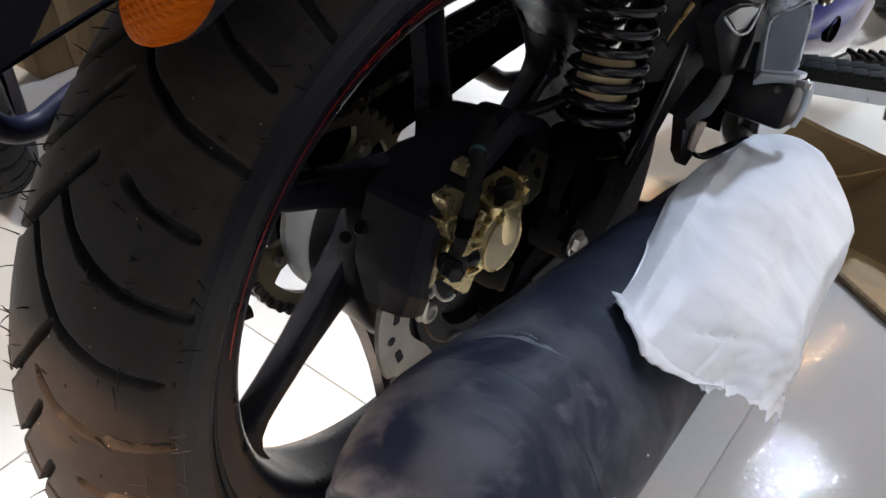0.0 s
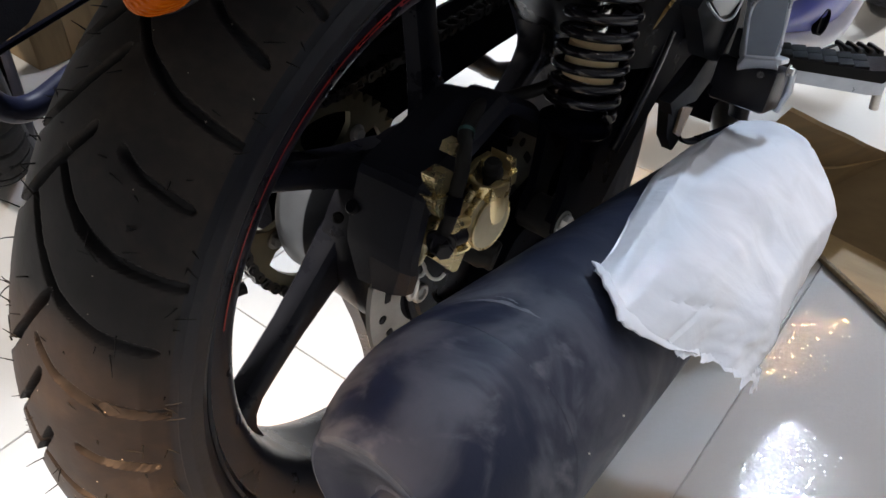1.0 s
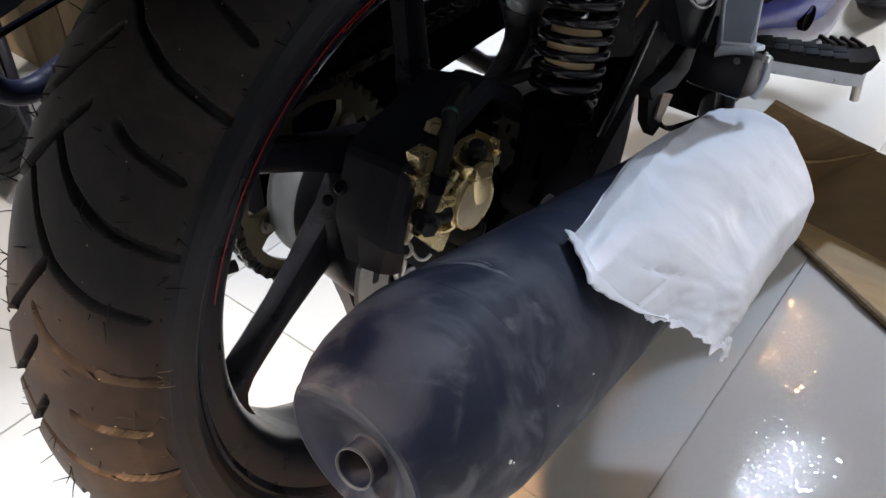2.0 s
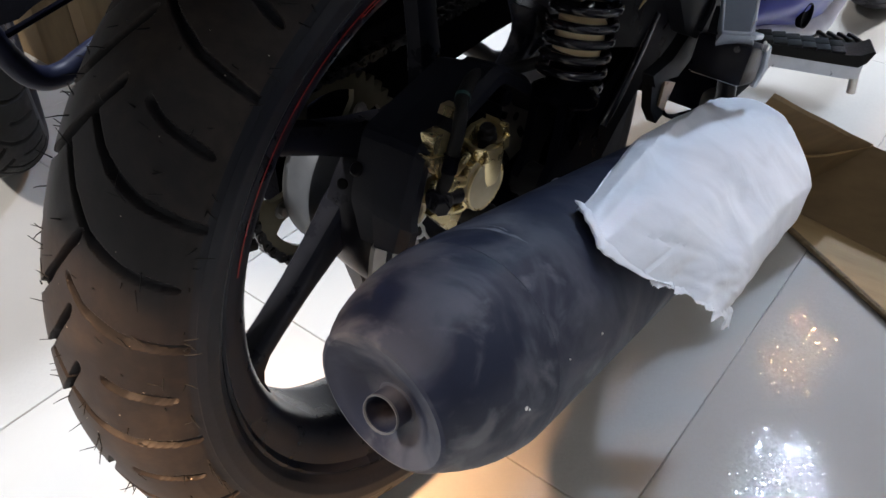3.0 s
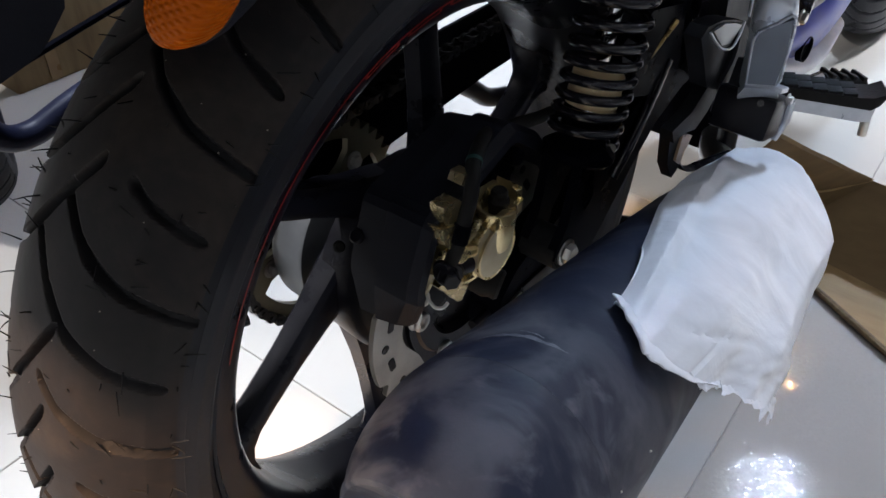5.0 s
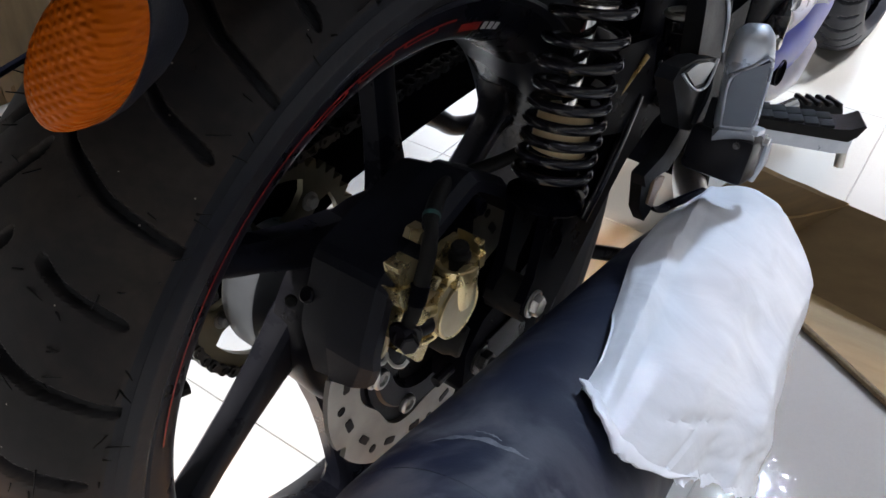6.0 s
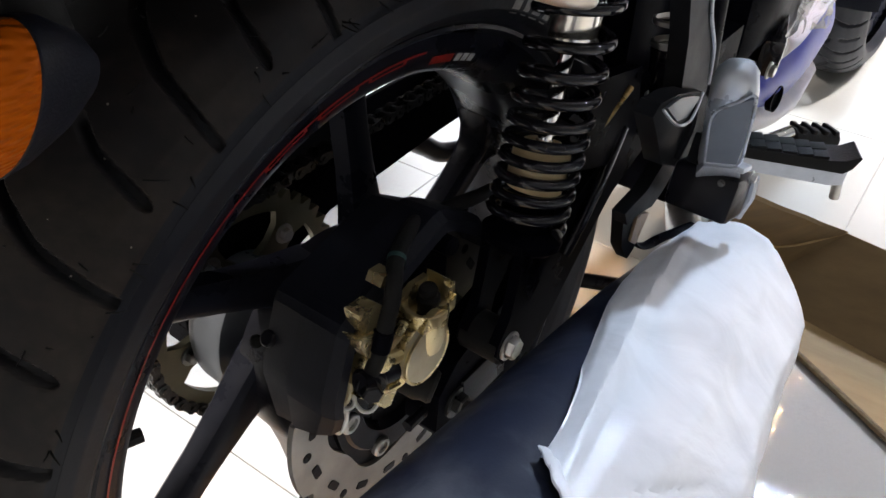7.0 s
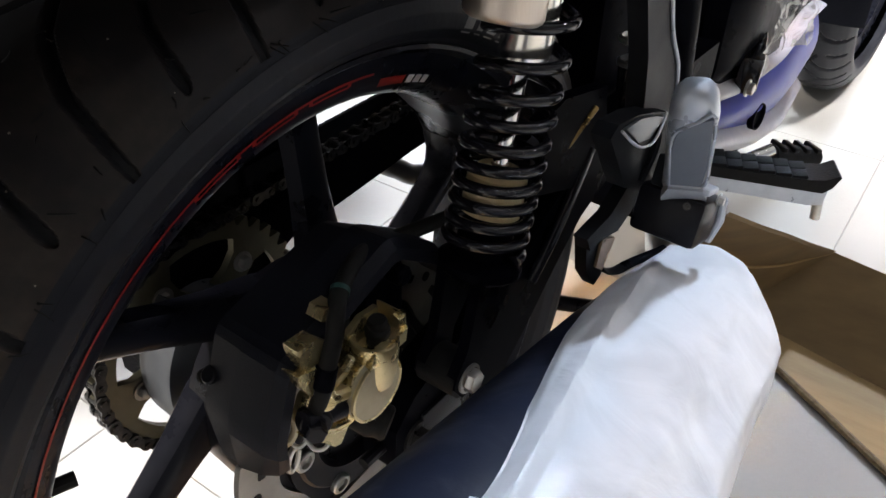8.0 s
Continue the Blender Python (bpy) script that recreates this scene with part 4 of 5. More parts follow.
part("lower_boot", lathe([(-0.012, 0.010), (0.0, 0.0115), (0.004, 0.010), (0.008, 0.0105), (0.010, 0.009), (0.010, 0)], (0.096, -0.036, 0.352), (0.8, 0.3, -0.2), 22), BLACK_RUBBER, caliper)
part("retaining_clip", tube([Vector((0.060, -0.067 + 0.0042 * math.cos(a) + 0.002 * math.sin(a), 0.319 + 0.0078 * math.sin(a))) for a in np.linspace(0, 2 * math.pi, 20, endpoint=False)], 0.0019, 8, closed=True), STEEL, caliper)
hose = part("brake_hose", tube(bend([(0.096, -0.078, 0.392), (0.099, -0.074, 0.407), (0.099, -0.068, 0.423), (0.098, -0.062, 0.434), (0.096, -0.058, 0.444), (0.088, -0.046, 0.447), (0.076, -0.018, 0.446), (0.066, 0.020, 0.430), (0.064, 0.120, 0.410), (0.064, 0.300, 0.420)], 8), 0.0046, 14), BLACK_RUBBER, bike, "black rubber brake hose")
part("hose_sleeve", tube([(0.0988, -0.0735, 0.409), (0.0990, -0.0695, 0.420)], 0.0057, 14), BLACK_ENAMEL, hose)
part("hose_tag", lathe([(0.0, 0.0051), (0.003, 0.0051)], (0.0900, -0.0490, 0.4472), (-0.5, 0.8, 0.2), 16), surface("teal_tag", (0.012, 0.06, 0.06), (0.02, 0.085, 0.085)), hose)
clip_u, clip_v, clip_at = Vector((0.768, 0.64, -0.008)), Vector((-0.414, 0.506, 0.757)), Vector((0.0665, -0.0615, 0.3345))
part("pin_clip", merge(
    tube([clip_at + clip_u * (0.0042 * math.cos(a) - 0.004) + clip_v * (0.0050 * math.sin(a) + 0.002) for a in np.linspace(0, 2 * math.pi, 24, endpoint=False)], 0.0013, 8, closed=True),
    tube(bend([clip_at + clip_u * a + clip_v * b for a, b in ((-0.001, 0.005), (0.001, 0.000), (0.005, -0.0045), (0.010, -0.0045), (0.0135, -0.001))], 6), 0.0013, 8),
    tube([clip_at + clip_u * -0.004 + clip_v * 0.006, clip_at + Vector((0.003, 0.004, 0.022))], 0.0012, 8)), WHITE_DECAL, caliper, "pale bent retaining clip")
part("caliper_bracket", merge(
    plate([(-0.030, 0.330), (-0.010, 0.440), (0.004, 0.446), (0.016, 0.420), (0.014, 0.340), (0.000, 0.318)], (0.070, 0, 0), (0, 1, 0), (0, 0, 1), 0.010, 0.003),
    lathe([(0, 0.006), (0.014, 0.006), (0.016, 0.0045), (0.016, 0)], (0.074, 0.002, 0.425), (1, 0, 0), 18)), BLACK_ENAMEL, bike, "black caliper bracket")

# muffler: long tube, rounded end cap, recessed tail pipe
MU, MW = Vector((0.2166, -0.2, 0.4369)), Vector((-0.0922, 1, -0.3217)).normalized()
muffler = part("muffler", lathe([(-0.012, 0.0494), (0.000, 0.0495), (0.30, 0.0488), (0.36, 0.0460), (0.40, 0.0380), (0.43, 0.0270), (0.45, 0.0185)], MU, MW, 96), MUFFLER_PAINT, bike, "smudged blue-black muffler")
CAP_SIDE = MW.cross(Vector((0, 0, 1))).normalized()
CAP_UP = CAP_SIDE.cross(MW)


def slant(s, across, high):
    """The end cap is cut slightly askew: its place along the axis, by side and height."""
    return s + 0.006 * min(1.0, max(0.0, (-s - 0.012) / 0.04)) - min(1.0, max(0.0, (-s - 0.012) / 0.045)) * (0.1 * across + 0.3 * high)


cap = lathe([(-0.0122, 0.0494), (-0.022, 0.0483), (-0.034, 0.0464), (-0.046, 0.0437), (-0.056, 0.0404), (-0.0625, 0.0372), (-0.0668, 0.0344), (-0.0700, 0.0334), (-0.0720, 0.0320), (-0.0727, 0.0302), (-0.0718, 0.0284), (-0.0708, 0.0258), (-0.0695, 0.0225), (-0.0668, 0.0188), (-0.0642, 0.0155), (-0.0622, 0.0120), (-0.0618, 0.0096), (-0.0630, 0.0078)], MU, MW, 96)
PIPE = MU + Vector((0.001, 0, -0.0040))
for v in cap.verts:
    off = v.co - MU
    s = off.dot(MW)
    far = (off - MW * s).length
    sunk = (PIPE - MU) - MW * (PIPE - MU).dot(MW)
    v.co += MW * (slant(s, off.dot(CAP_SIDE), off.dot(CAP_UP)) - s) + sunk * max(0.0, min(1.0, (0.030 - far) / 0.018))
part("end_cap", cap, MUFFLER_PAINT, muffler)
part("tail_pipe", lathe([(-0.055, 0.0084), (-0.0672, 0.0084), (-0.0680, 0.0080), (-0.0672, 0.0074), (0.06, 0.0074), (0.06, 0)], PIPE, MW, 48), MUFFLER_PAINT, muffler, "dark open tail pipe")
part("pipe_lip", lathe([(-0.0674, 0.00845), (-0.0684, 0.0082), (-0.0684, 0.0079), (-0.0676, 0.0075)], PIPE, MW, 48), DRUM, muffler)
part("weld_seam", lathe([(0.0240, 0.0490), (0.0262, 0.04935), (0.028, 0.0494), (0.0300, 0.04935), (0.0320, 0.0490)], MU, MW, 96), MUFFLER_PAINT, muffler, angle=80)
part("head_pipe", tube(bend([MU + MW * 0.44, MU + MW * 0.50, (0.115, 0.36, 0.235), (0.06, 0.50, 0.205), (0.04, 0.66, 0.20)], 8), 0.018, 20), STEEL, muffler)
part("muffler_stay", tube(bend([(0.141, 0.126, 0.402), (0.143, 0.134, 0.378), (0.146, 0.152, 0.364), (0.146, 0.185, 0.352), (0.158, 0.215, 0.352)], 6), 0.0042, 8, flat=0.4), BLACK_ENAMEL, muffler)

# foot rest hanger plate, folded rear foot rest
hanger = part("footrest_hanger", merge(
    plate([(0.100, 0.640), (0.132, 0.640), (0.146, 0.580), (0.165, 0.530), (0.186, 0.500), (0.196, 0.470), (0.190, 0.440), (0.160, 0.430), (0.150, 0.470), (0.140, 0.520), (0.124, 0.560)], (0.143, 0, 0), (0, 1, 0), (0, 0, 1), 0.012, 0.003),
    plate([(0.090, 0.494), (0.098, 0.499), (0.123, 0.495), (0.145, 0.488), (0.166, 0.480), (0.184, 0.467), (0.189, 0.445), (0.158, 0.431), (0.138, 0.440), (0.121, 0.449), (0.103, 0.476)], (0.150, 0, 0), (0, 1, 0), (0, 0, 1), 0.012, 0.004),
    plate([(0.168, 0.448), (0.139, 0.438), (0.121, 0.428), (0.092, 0.4260), (0.099, 0.414), (0.118, 0.413), (0.136, 0.408), (0.152, 0.414), (0.172, 0.428)], (0.146, 0, 0), (0, 1, 0), (0, 0, 1), 0.009, 0.003),
    plate([(0.099, 0.420), (0.106, 0.391), (0.120, 0.373), (0.1285, 0.376), (0.138, 0.399), (0.122, 0.413)], (0.143, 0, 0), (0, 1, 0), (0, 0, 1), 0.008, 0.002)), GREY_ALLOY, bike, "dark grey cast footrest hanger")
part("hanger_edge", tube(bend([(0.1495, 0.133, 0.640), (0.1495, 0.147, 0.580), (0.1495, 0.166, 0.530), (0.1495, 0.187, 0.500), (0.1490, 0.196, 0.472)], 6), 0.0014, 8), ALLOY, hanger)
part("hanger_lip", tube(bend([(0.157, 0.101, 0.4945), (0.1590, 0.112, 0.484), (0.1600, 0.125, 0.4755), (0.1600, 0.141, 0.4715), (0.159, 0.152, 0.4750), (0.157, 0.163, 0.4810)], 6), 0.0009, 8), ALLOY, hanger)
part("hanger_pocket", plate([(0.104, 0.4945), (0.122, 0.4935), (0.144, 0.4865), (0.158, 0.4800), (0.141, 0.4735), (0.125, 0.4775)], (0.1560, 0, 0), (0, 1, 0), (0, 0, 1), 0.004, 0.001), WING, hanger)
part("hanger_fold", tube(bend([(0.1545, 0.160, 0.478), (0.1580, 0.152, 0.462), (0.1565, 0.142, 0.444)], 6), 0.0030, 8), GREY_ALLOY, hanger)
part("arm_tip", plate([(0.1185, 0.4105), (0.1375, 0.4015), (0.1250, 0.3830), (0.1150, 0.3910)], (0.1475, 0, 0), (0, 1, 0), (0, 0, 1), 0.003, 0.0008), COPPER, hanger, "copper-tinted bare arm tip")
part("pivot_block", block((0.179, 0.149, 0.4275), (0.042, 0.034, 0.030), 0.004, (-18, 0, 0)), BLACK_SATIN, hanger)
part("pivot_clevis", block((0.187, 0.1465, 0.4505), (0.025, 0.018, 0.0040), 0.0012, (-18, 0, 0)), ALLOY, hanger)
part("pivot_cheek", block((0.1715, 0.1420, 0.4560), (0.014, 0.006, 0.019), 0.0015, (-18, 0, 0)), GREY_ALLOY, hanger)
part("peg_strut", tube([(0.2005, 0.166, 0.436), (0.2000, 0.172, 0.418), (0.1960, 0.170, 0.402)], 0.0030, 10), ALLOY, hanger)
part("pivot_pin", ring_bolt((0.1990, 0.160, 0.4385), (1, 0, 0), 0.0030, 0.004), STEEL, hanger)
part("pivot_bolt", ring_bolt((0.1895, 0.1345, 0.4430), (0, -1, 0.3), 0.0016, 0.0016), CHAIN_STEEL, hanger)
peg_up = Vector((0.012, -0.055, 0.100)).normalized()
peg_x = Vector((0.9, 0.35, 0.08))
peg_x = (peg_x - peg_up * peg_x.dot(peg_up)).normalized()


def folded_peg():
    co = []
    for s, w, d in ((0.0, 0.0001, 0.0001), (0.0, 0.0128, 0.010), (0.006, 0.0132, 0.011), (0.020, 0.0122, 0.011), (0.055, 0.0126, 0.011), (0.074, 0.0126, 0.011), (0.085, 0.0110, 0.010), (0.092, 0.0078, 0.0075), (0.095, 0.0042, 0.004), (0.0955, 0.0001, 0.0001)):
        c = Vector((0.180, 0.151, 0.446)) + peg_up * s
        n = peg_x.cross(peg_up)
        row = []
        for k in range(20):
            a = 2 * math.pi * k / 20
            ca, sa = math.cos(a), math.sin(a)
            ca, sa = math.copysign(abs(ca) ** 0.6, ca), math.copysign(abs(sa) ** 0.6, sa)
            row.append(tuple(c + peg_x * w * ca + n * d * sa))
        co.append(row)
    return grid_mesh("folded_rear_footrest", np.array(co), close_v=True)


rear_peg = part("folded_rear_footrest", folded_peg(), ALLOY, hanger, "folded silver alloy rear footrest")
pn = peg_x.cross(peg_up)
if pn.y > 0:
    pn = -pn
PEG_AT = Vector((0.180, 0.151, 0.446))
HOLLOW = ((-0.0086, 0.0170), (0.0096, 0.0170), (0.0112, 0.040), (0.0102, 0.084), (0.0020, 0.079), (-0.0076, 0.070), (-0.0100, 0.056))
# the hollow's shade is put into its colour, darker than the alloy round it
part("footrest_recess", plate([(a * 0.93, 0.0015 + b * 0.975) for a, b in HOLLOW], PEG_AT + pn * 0.0098, peg_x, peg_up, 0.0035, 0.001), PEG_HOLLOW, rear_peg)
part("footrest_rim", tube(bend([PEG_AT + pn * 0.0106 + peg_x * a + peg_up * b for a, b in HOLLOW + HOLLOW[:1]], 3), 0.0011, 8), ALLOY, rear_peg)
part("footrest_toe", plate([(-0.0120, -0.002), (0.0120, -0.002), (0.0130, 0.006), (0.0100, 0.0155), (-0.0090, 0.0155), (-0.0125, 0.006)], PEG_AT + pn * 0.0105, peg_x, peg_up, 0.005, 0.0015), ALLOY, rear_peg)

# rider's foot rest with ribbed rubber
peg_a, peg_b = Vector((0.132, 0.350, 0.352)), Vector((0.226, 0.398, 0.345))
pw = (peg_b - peg_a).normalized()
pu = Vector((0, 0, 1)) - pw * pw.z
pu.normalize()
pv = pu.cross(pw)
footrest = part("rider_footrest", plate([(-0.006, -0.012), (-0.006, 0.012), (0.088, 0.014), (0.101, 0.010), (0.101, -0.010), (0.088, -0.014)], peg_a - pu * 0.010, pw, pv, 0.014, 0.003), ALLOY, bike, "silver rider footrest with ribbed black rubber")
rubber = part("footrest_rubber", merge(plate([(0.000, 0.000), (0.000, 0.010), (0.082, 0.0105), (0.095, 0.0125), (0.104, 0.0180), (0.1060, 0.0168), (0.102, 0.006), (0.096, 0.000)], peg_a - pu * 0.004, pw, pu, 0.028, 0.003)), BLACK_RUBBER, footrest)
for k in range(6):
    for side in (-0.0066, 0.0066):
        part("rubber_rib", block(tuple(peg_a + pw * (0.009 + 0.0132 * k) + pu * 0.0068 + pv * side), (0.0126, 0.0126, 0.0040), 0.0012, (0, -4, math.degrees(math.atan2(pw.y, pw.x)))), BLACK_RUBBER, rubber)
part("feeler_stud", tube([peg_b - pu * 0.012 - pw * 0.006, peg_b - pu * 0.036 - pw * 0.002], 0.0045, 12), STEEL, footrest)
pedal = part("brake_pedal", merge(tube(bend([(0.110, 0.36, 0.325), (0.125, 0.42, 0.300), (0.135, 0.48, 0.296), (0.150, 0.505, 0.302)], 6), 0.0070, 12)), CHROME, bike, "chrome brake pedal with rubber tread")
part("pedal_rubber", tube([(0.150, 0.508, 0.296), (0.182, 0.552, 0.286)], 0.0120, 16, flat=0.8), BLACK_RUBBER, pedal)
for k in range(4):
    c = Vector((0.154, 0.514, 0.3045)).lerp(Vector((0.179, 0.548, 0.2965)), k / 3)
    part("pedal_rib", block(tuple(c), (0.006, 0.022, 0.005), 0.0012, (0, 14, 55)), BLACK_RUBBER, pedal)

# blue belly cowl with a round vent and a scuffed lower lip
def cowl(x, lo, hi):
    co = []
    for k in range(25):
        q = k / 24
        y = 0.40 + 0.46 * q
        z_lo = float(np.interp(q, [0, 0.3, 0.6, 0.85, 1], lo))
        z_hi = float(np.interp(q, [0, 0.3, 0.6, 0.85, 1], hi))
        row = []
        for j in range(12):
            w = j / 11
            row.append((x + 0.016 * math.sin(math.pi * w) - 0.03 * (q - 0.5) ** 2, y + 0.02 * w, z_lo + (z_hi - z_lo) * w))
        for j in range(11, -1, -1):
            w = j / 11
            row.append((x - 0.004 + 0.016 * math.sin(math.pi * w) - 0.03 * (q - 0.5) ** 2, y + 0.02 * w, z_lo + (z_hi - z_lo) * w))
        co.append(row)
    return grid_mesh("belly_cowl", np.array(co), close_v=True)


belly = part("belly_cowl", cowl(0.083, [0.325, 0.288, 0.240, 0.216, 0.235], [0.352, 0.322, 0.315, 0.335, 0.330]), BLUE, bike, "blue plastic belly cowl with round vent")
part("cowl_vent", lathe([(-0.004, 0), (-0.004, 0.016), (0.0035, 0.016), (0.0035, 0.0145), (-0.001, 0.013), (-0.001, 0)], (0.097, 0.632, 0.272), (1, -0.1, 0.05), 32), BLACK_ENAMEL, belly)
part("cowl_lip", cowl(0.080, [0.296, 0.256, 0.204, 0.178, 0.205], [0.321, 0.284, 0.236, 0.212, 0.231]), BLUE_PALE, belly)
part("cowl_strip", cowl(0.082, [0.355, 0.325, 0.318, 0.338, 0.333], [0.378, 0.346, 0.330, 0.343, 0.337]), BLUE_PALE, belly)

# engine and frame, mostly in the dark behind the shock
# the first, left-hand block is added to keep lamp light off the floor gap
engine = part("engine", merge(block((-0.155, 0.665, 0.300), (0.15, 0.19, 0.12), 0.025), block((0.0, 0.60, 0.40), (0.17, 0.26, 0.20), 0.03), block((-0.010, 0.68, 0.255), (0.17, 0.42, 0.15), 0.02), block((0.075, 0.52, 0.425), (0.05, 0.15, 0.12), 0.03),
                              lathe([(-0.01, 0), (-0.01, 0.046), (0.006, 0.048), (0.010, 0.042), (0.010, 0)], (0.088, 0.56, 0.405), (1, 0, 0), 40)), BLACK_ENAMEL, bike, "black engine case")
part("side_cover", block((0.094, 0.556, 0.364), (0.024, 0.050, 0.050), 0.005, (20, 0, 20)), BLACK_GLOSS, engine)
part("engine_bolt", ring_bolt((0.112, 0.500, 0.360), (1, 0, 0), 0.006, 0.007), STEEL, engine)
part("engine_bolt", ring_bolt((0.106, 0.549, 0.367), (1, -0.6, 0.2), 0.007, 0.006), STEEL, engine)
frame_tubes = part("frame", merge(
    tube(bend([(0.085, 0.30, 0.66), (0.088, 0.33, 0.50), (0.086, 0.36, 0.40), (0.080, 0.42, 0.33), (0.06, 0.50, 0.24)], 8), 0.018, 16),
    tube(bend([(-0.085, 0.30, 0.66), (-0.088, 0.33, 0.50), (-0.086, 0.36, 0.40), (-0.080, 0.42, 0.33), (-0.06, 0.50, 0.24)], 8), 0.018, 16),
    tube([(0.09, 0.30, 0.62), (0.09, -0.10, 0.72)], 0.014, 14), tube([(-0.09, 0.30, 0.62), (-0.09, -0.10, 0.72)], 0.014, 14),
    block((0.0, 0.30, 0.52), (0.15, 0.12, 0.20), 0.02),
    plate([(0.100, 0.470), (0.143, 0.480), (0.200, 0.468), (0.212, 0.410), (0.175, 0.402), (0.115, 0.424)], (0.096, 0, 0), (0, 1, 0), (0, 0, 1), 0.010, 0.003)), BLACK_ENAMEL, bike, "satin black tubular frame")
part("brake_rod", tube([(0.098, 0.148, 0.437), (0.102, 0.184, 0.459)], 0.0024, 10), surface("dull_brass", (0.30, 0.20, 0.08), (0.38, 0.27, 0.12), rough=(0.2, 0.35), metal=1.0), frame_tubes, "brass-coloured brake rod")
part("master_cylinder", merge(lathe([(0, 0.011), (0.05, 0.011), (0.052, 0.013), (0.07, 0.013), (0.072, 0)], (0.110, 0.235, 0.400), (-0.1, 0.05, 1), 24), block((0.112, 0.235, 0.455), (0.02, 0.03, 0.02), 0.003)), BLACK_GLOSS, frame_tubes)
for z in (0.402, 0.430, 0.470, 0.486):
    part("cylinder_clip", lathe([(0, 0.0115), (0.001, 0.0135), (0.004, 0.0135), (0.005, 0.0115)], (0.1096 - 0.1 * (z - 0.4), 0.235 + 0.05 * (z - 0.4), z), (-0.1, 0.05, 1), 20), STEEL, frame_tubes)
part("film_wrap", grid_mesh("film_wrap", np.array([[(0.117 + 0.006 * math.sin(7 * a + 3 * b) + 0.005 * noise.noise(Vector((a * 6, b * 6, 1.0))), 0.505 + 0.165 * a + 0.008 * math.sin(11 * b), 0.395 - 0.045 * a + (0.055 + 0.02 * a) * b + 0.006 * noise.noise(Vector((a * 5, b * 3, 4.0)))) for b in np.linspace(0, 1.6, 34)] for a in np.linspace(0, 1, 28)])), CLEAR_FILM, engine, "creased clear plastic film", 12)

# front wheel, far ahead
front = tyre_parts(bike, (0.02, 1.460, 0.300), 0.062, 0.300, 0.232, 12.0, 720, 70, "black front tyre", rubber=SIDEWALL)
part("front_rim", lathe([(-0.035, 0.232), (-0.030, 0.205), (0.030, 0.205), (0.035, 0.232)], (0.02, 1.460, 0.300), (1, 0, 0), 72), RIM_PAINT, front)
part("front_spokes", merge(*[plate([(-0.014, 0.03), (0.014, 0.03), (0.012, 0.206), (-0.012, 0.206)], (0.02, 1.460, 0.300), Vector((0, math.cos(a), math.sin(a))), Vector((0, -math.sin(a), math.cos(a))), 0.03, 0.003) for a in [2 * math.pi * k / 6 for k in range(6)]]), RIM_PAINT, front)
part("front_fork", merge(tube([(0.085, 1.470, 0.300), (0.085, 1.20, 0.78)], 0.021, 20), tube([(-0.085, 1.470, 0.300), (-0.085, 1.20, 0.78)], 0.021, 20), tube([(-0.09, 1.470, 0.300), (0.09, 1.470, 0.300)], 0.010, 14)), BLACK_SATIN, bike)
part("front_mudguard", grid_mesh("front_mudguard", np.array([[tuple(Vector((0.02 + 0.084 * math.sin(b), 1.460 - (0.318 + 0.014 * math.cos(b)) * math.cos(a), 0.300 + (0.318 + 0.014 * math.cos(b)) * math.sin(a)))) for b in np.linspace(-1.35, 1.35, 14)] for a in np.linspace(-0.24, 2.3, 36)])), BLACK_PLASTIC, bike, "black front mudguard")

# tail: rear mudguard, seat, lamp stalk
# tank, panels, seat and wide mudguard are unseen, sized to shade wheel and floor
part("fuel_tank", merge(block((0, 0.72, 0.86), (0.30, 0.62, 0.26), 0.09, segments=4), block((-0.065, 0.40, 0.66), (0.30, 0.44, 0.22), 0.04), block((0, 0.10, 0.70), (0.20, 0.40, 0.18), 0.03)), BLACK_GLOSS, bike, "gloss black fuel tank and side panels, unseen, shading the wheel")
part("seat", merge(block((0, 0.18, 0.82), (0.36, 0.70, 0.12), 0.04), block((0, -0.28, 0.85), (0.36, 0.46, 0.10), 0.04)), BLACK_PLASTIC, bike, "black seat and tail, unseen, shading the tyre")
part("rear_mudguard", grid_mesh("rear_mudguard", np.array([[(float(np.interp(a, [0, 0.5, 0.7, 1], [0.165, 0.165, 0.115, 0.09])) * math.sin(b), float(np.interp(a, [0, 0.5, 0.75, 1], [0.26, -0.22, -0.36, -0.42])), float(np.interp(a, [0, 0.5, 0.75, 1], [0.72, 0.69, 0.67, 0.625])) + 0.03 * math.cos(b)) for b in np.linspace(-1.5, 1.5, 16)] for a in np.linspace(0, 1, 32)])), BLACK_PLASTIC, bike, "black plastic rear mudguard")
indicator_way = Vector((0.2499, -0.95, 0.1855)).normalized()
ic = Vector((0.1001, -0.2175, 0.6058))
upright = Vector((0, 0, 1)) - indicator_way * indicator_way.z
upright.normalize()
iu = upright * math.cos(-0.5546) + indicator_way.cross(upright) * math.sin(-0.5546)
iv = indicator_way.cross(iu)


def oval(rings, power=1.0):
    co = []
    for s, k in rings:
        co.append([tuple(ic + indicator_way * s + iu * 0.0267 * k * math.cos(a) + iv * 0.0131 * k * math.sin(a)) for a in np.linspace(0, 2 * math.pi, 48, endpoint=False)])
    return grid_mesh("oval", np.array(co), close_v=True)


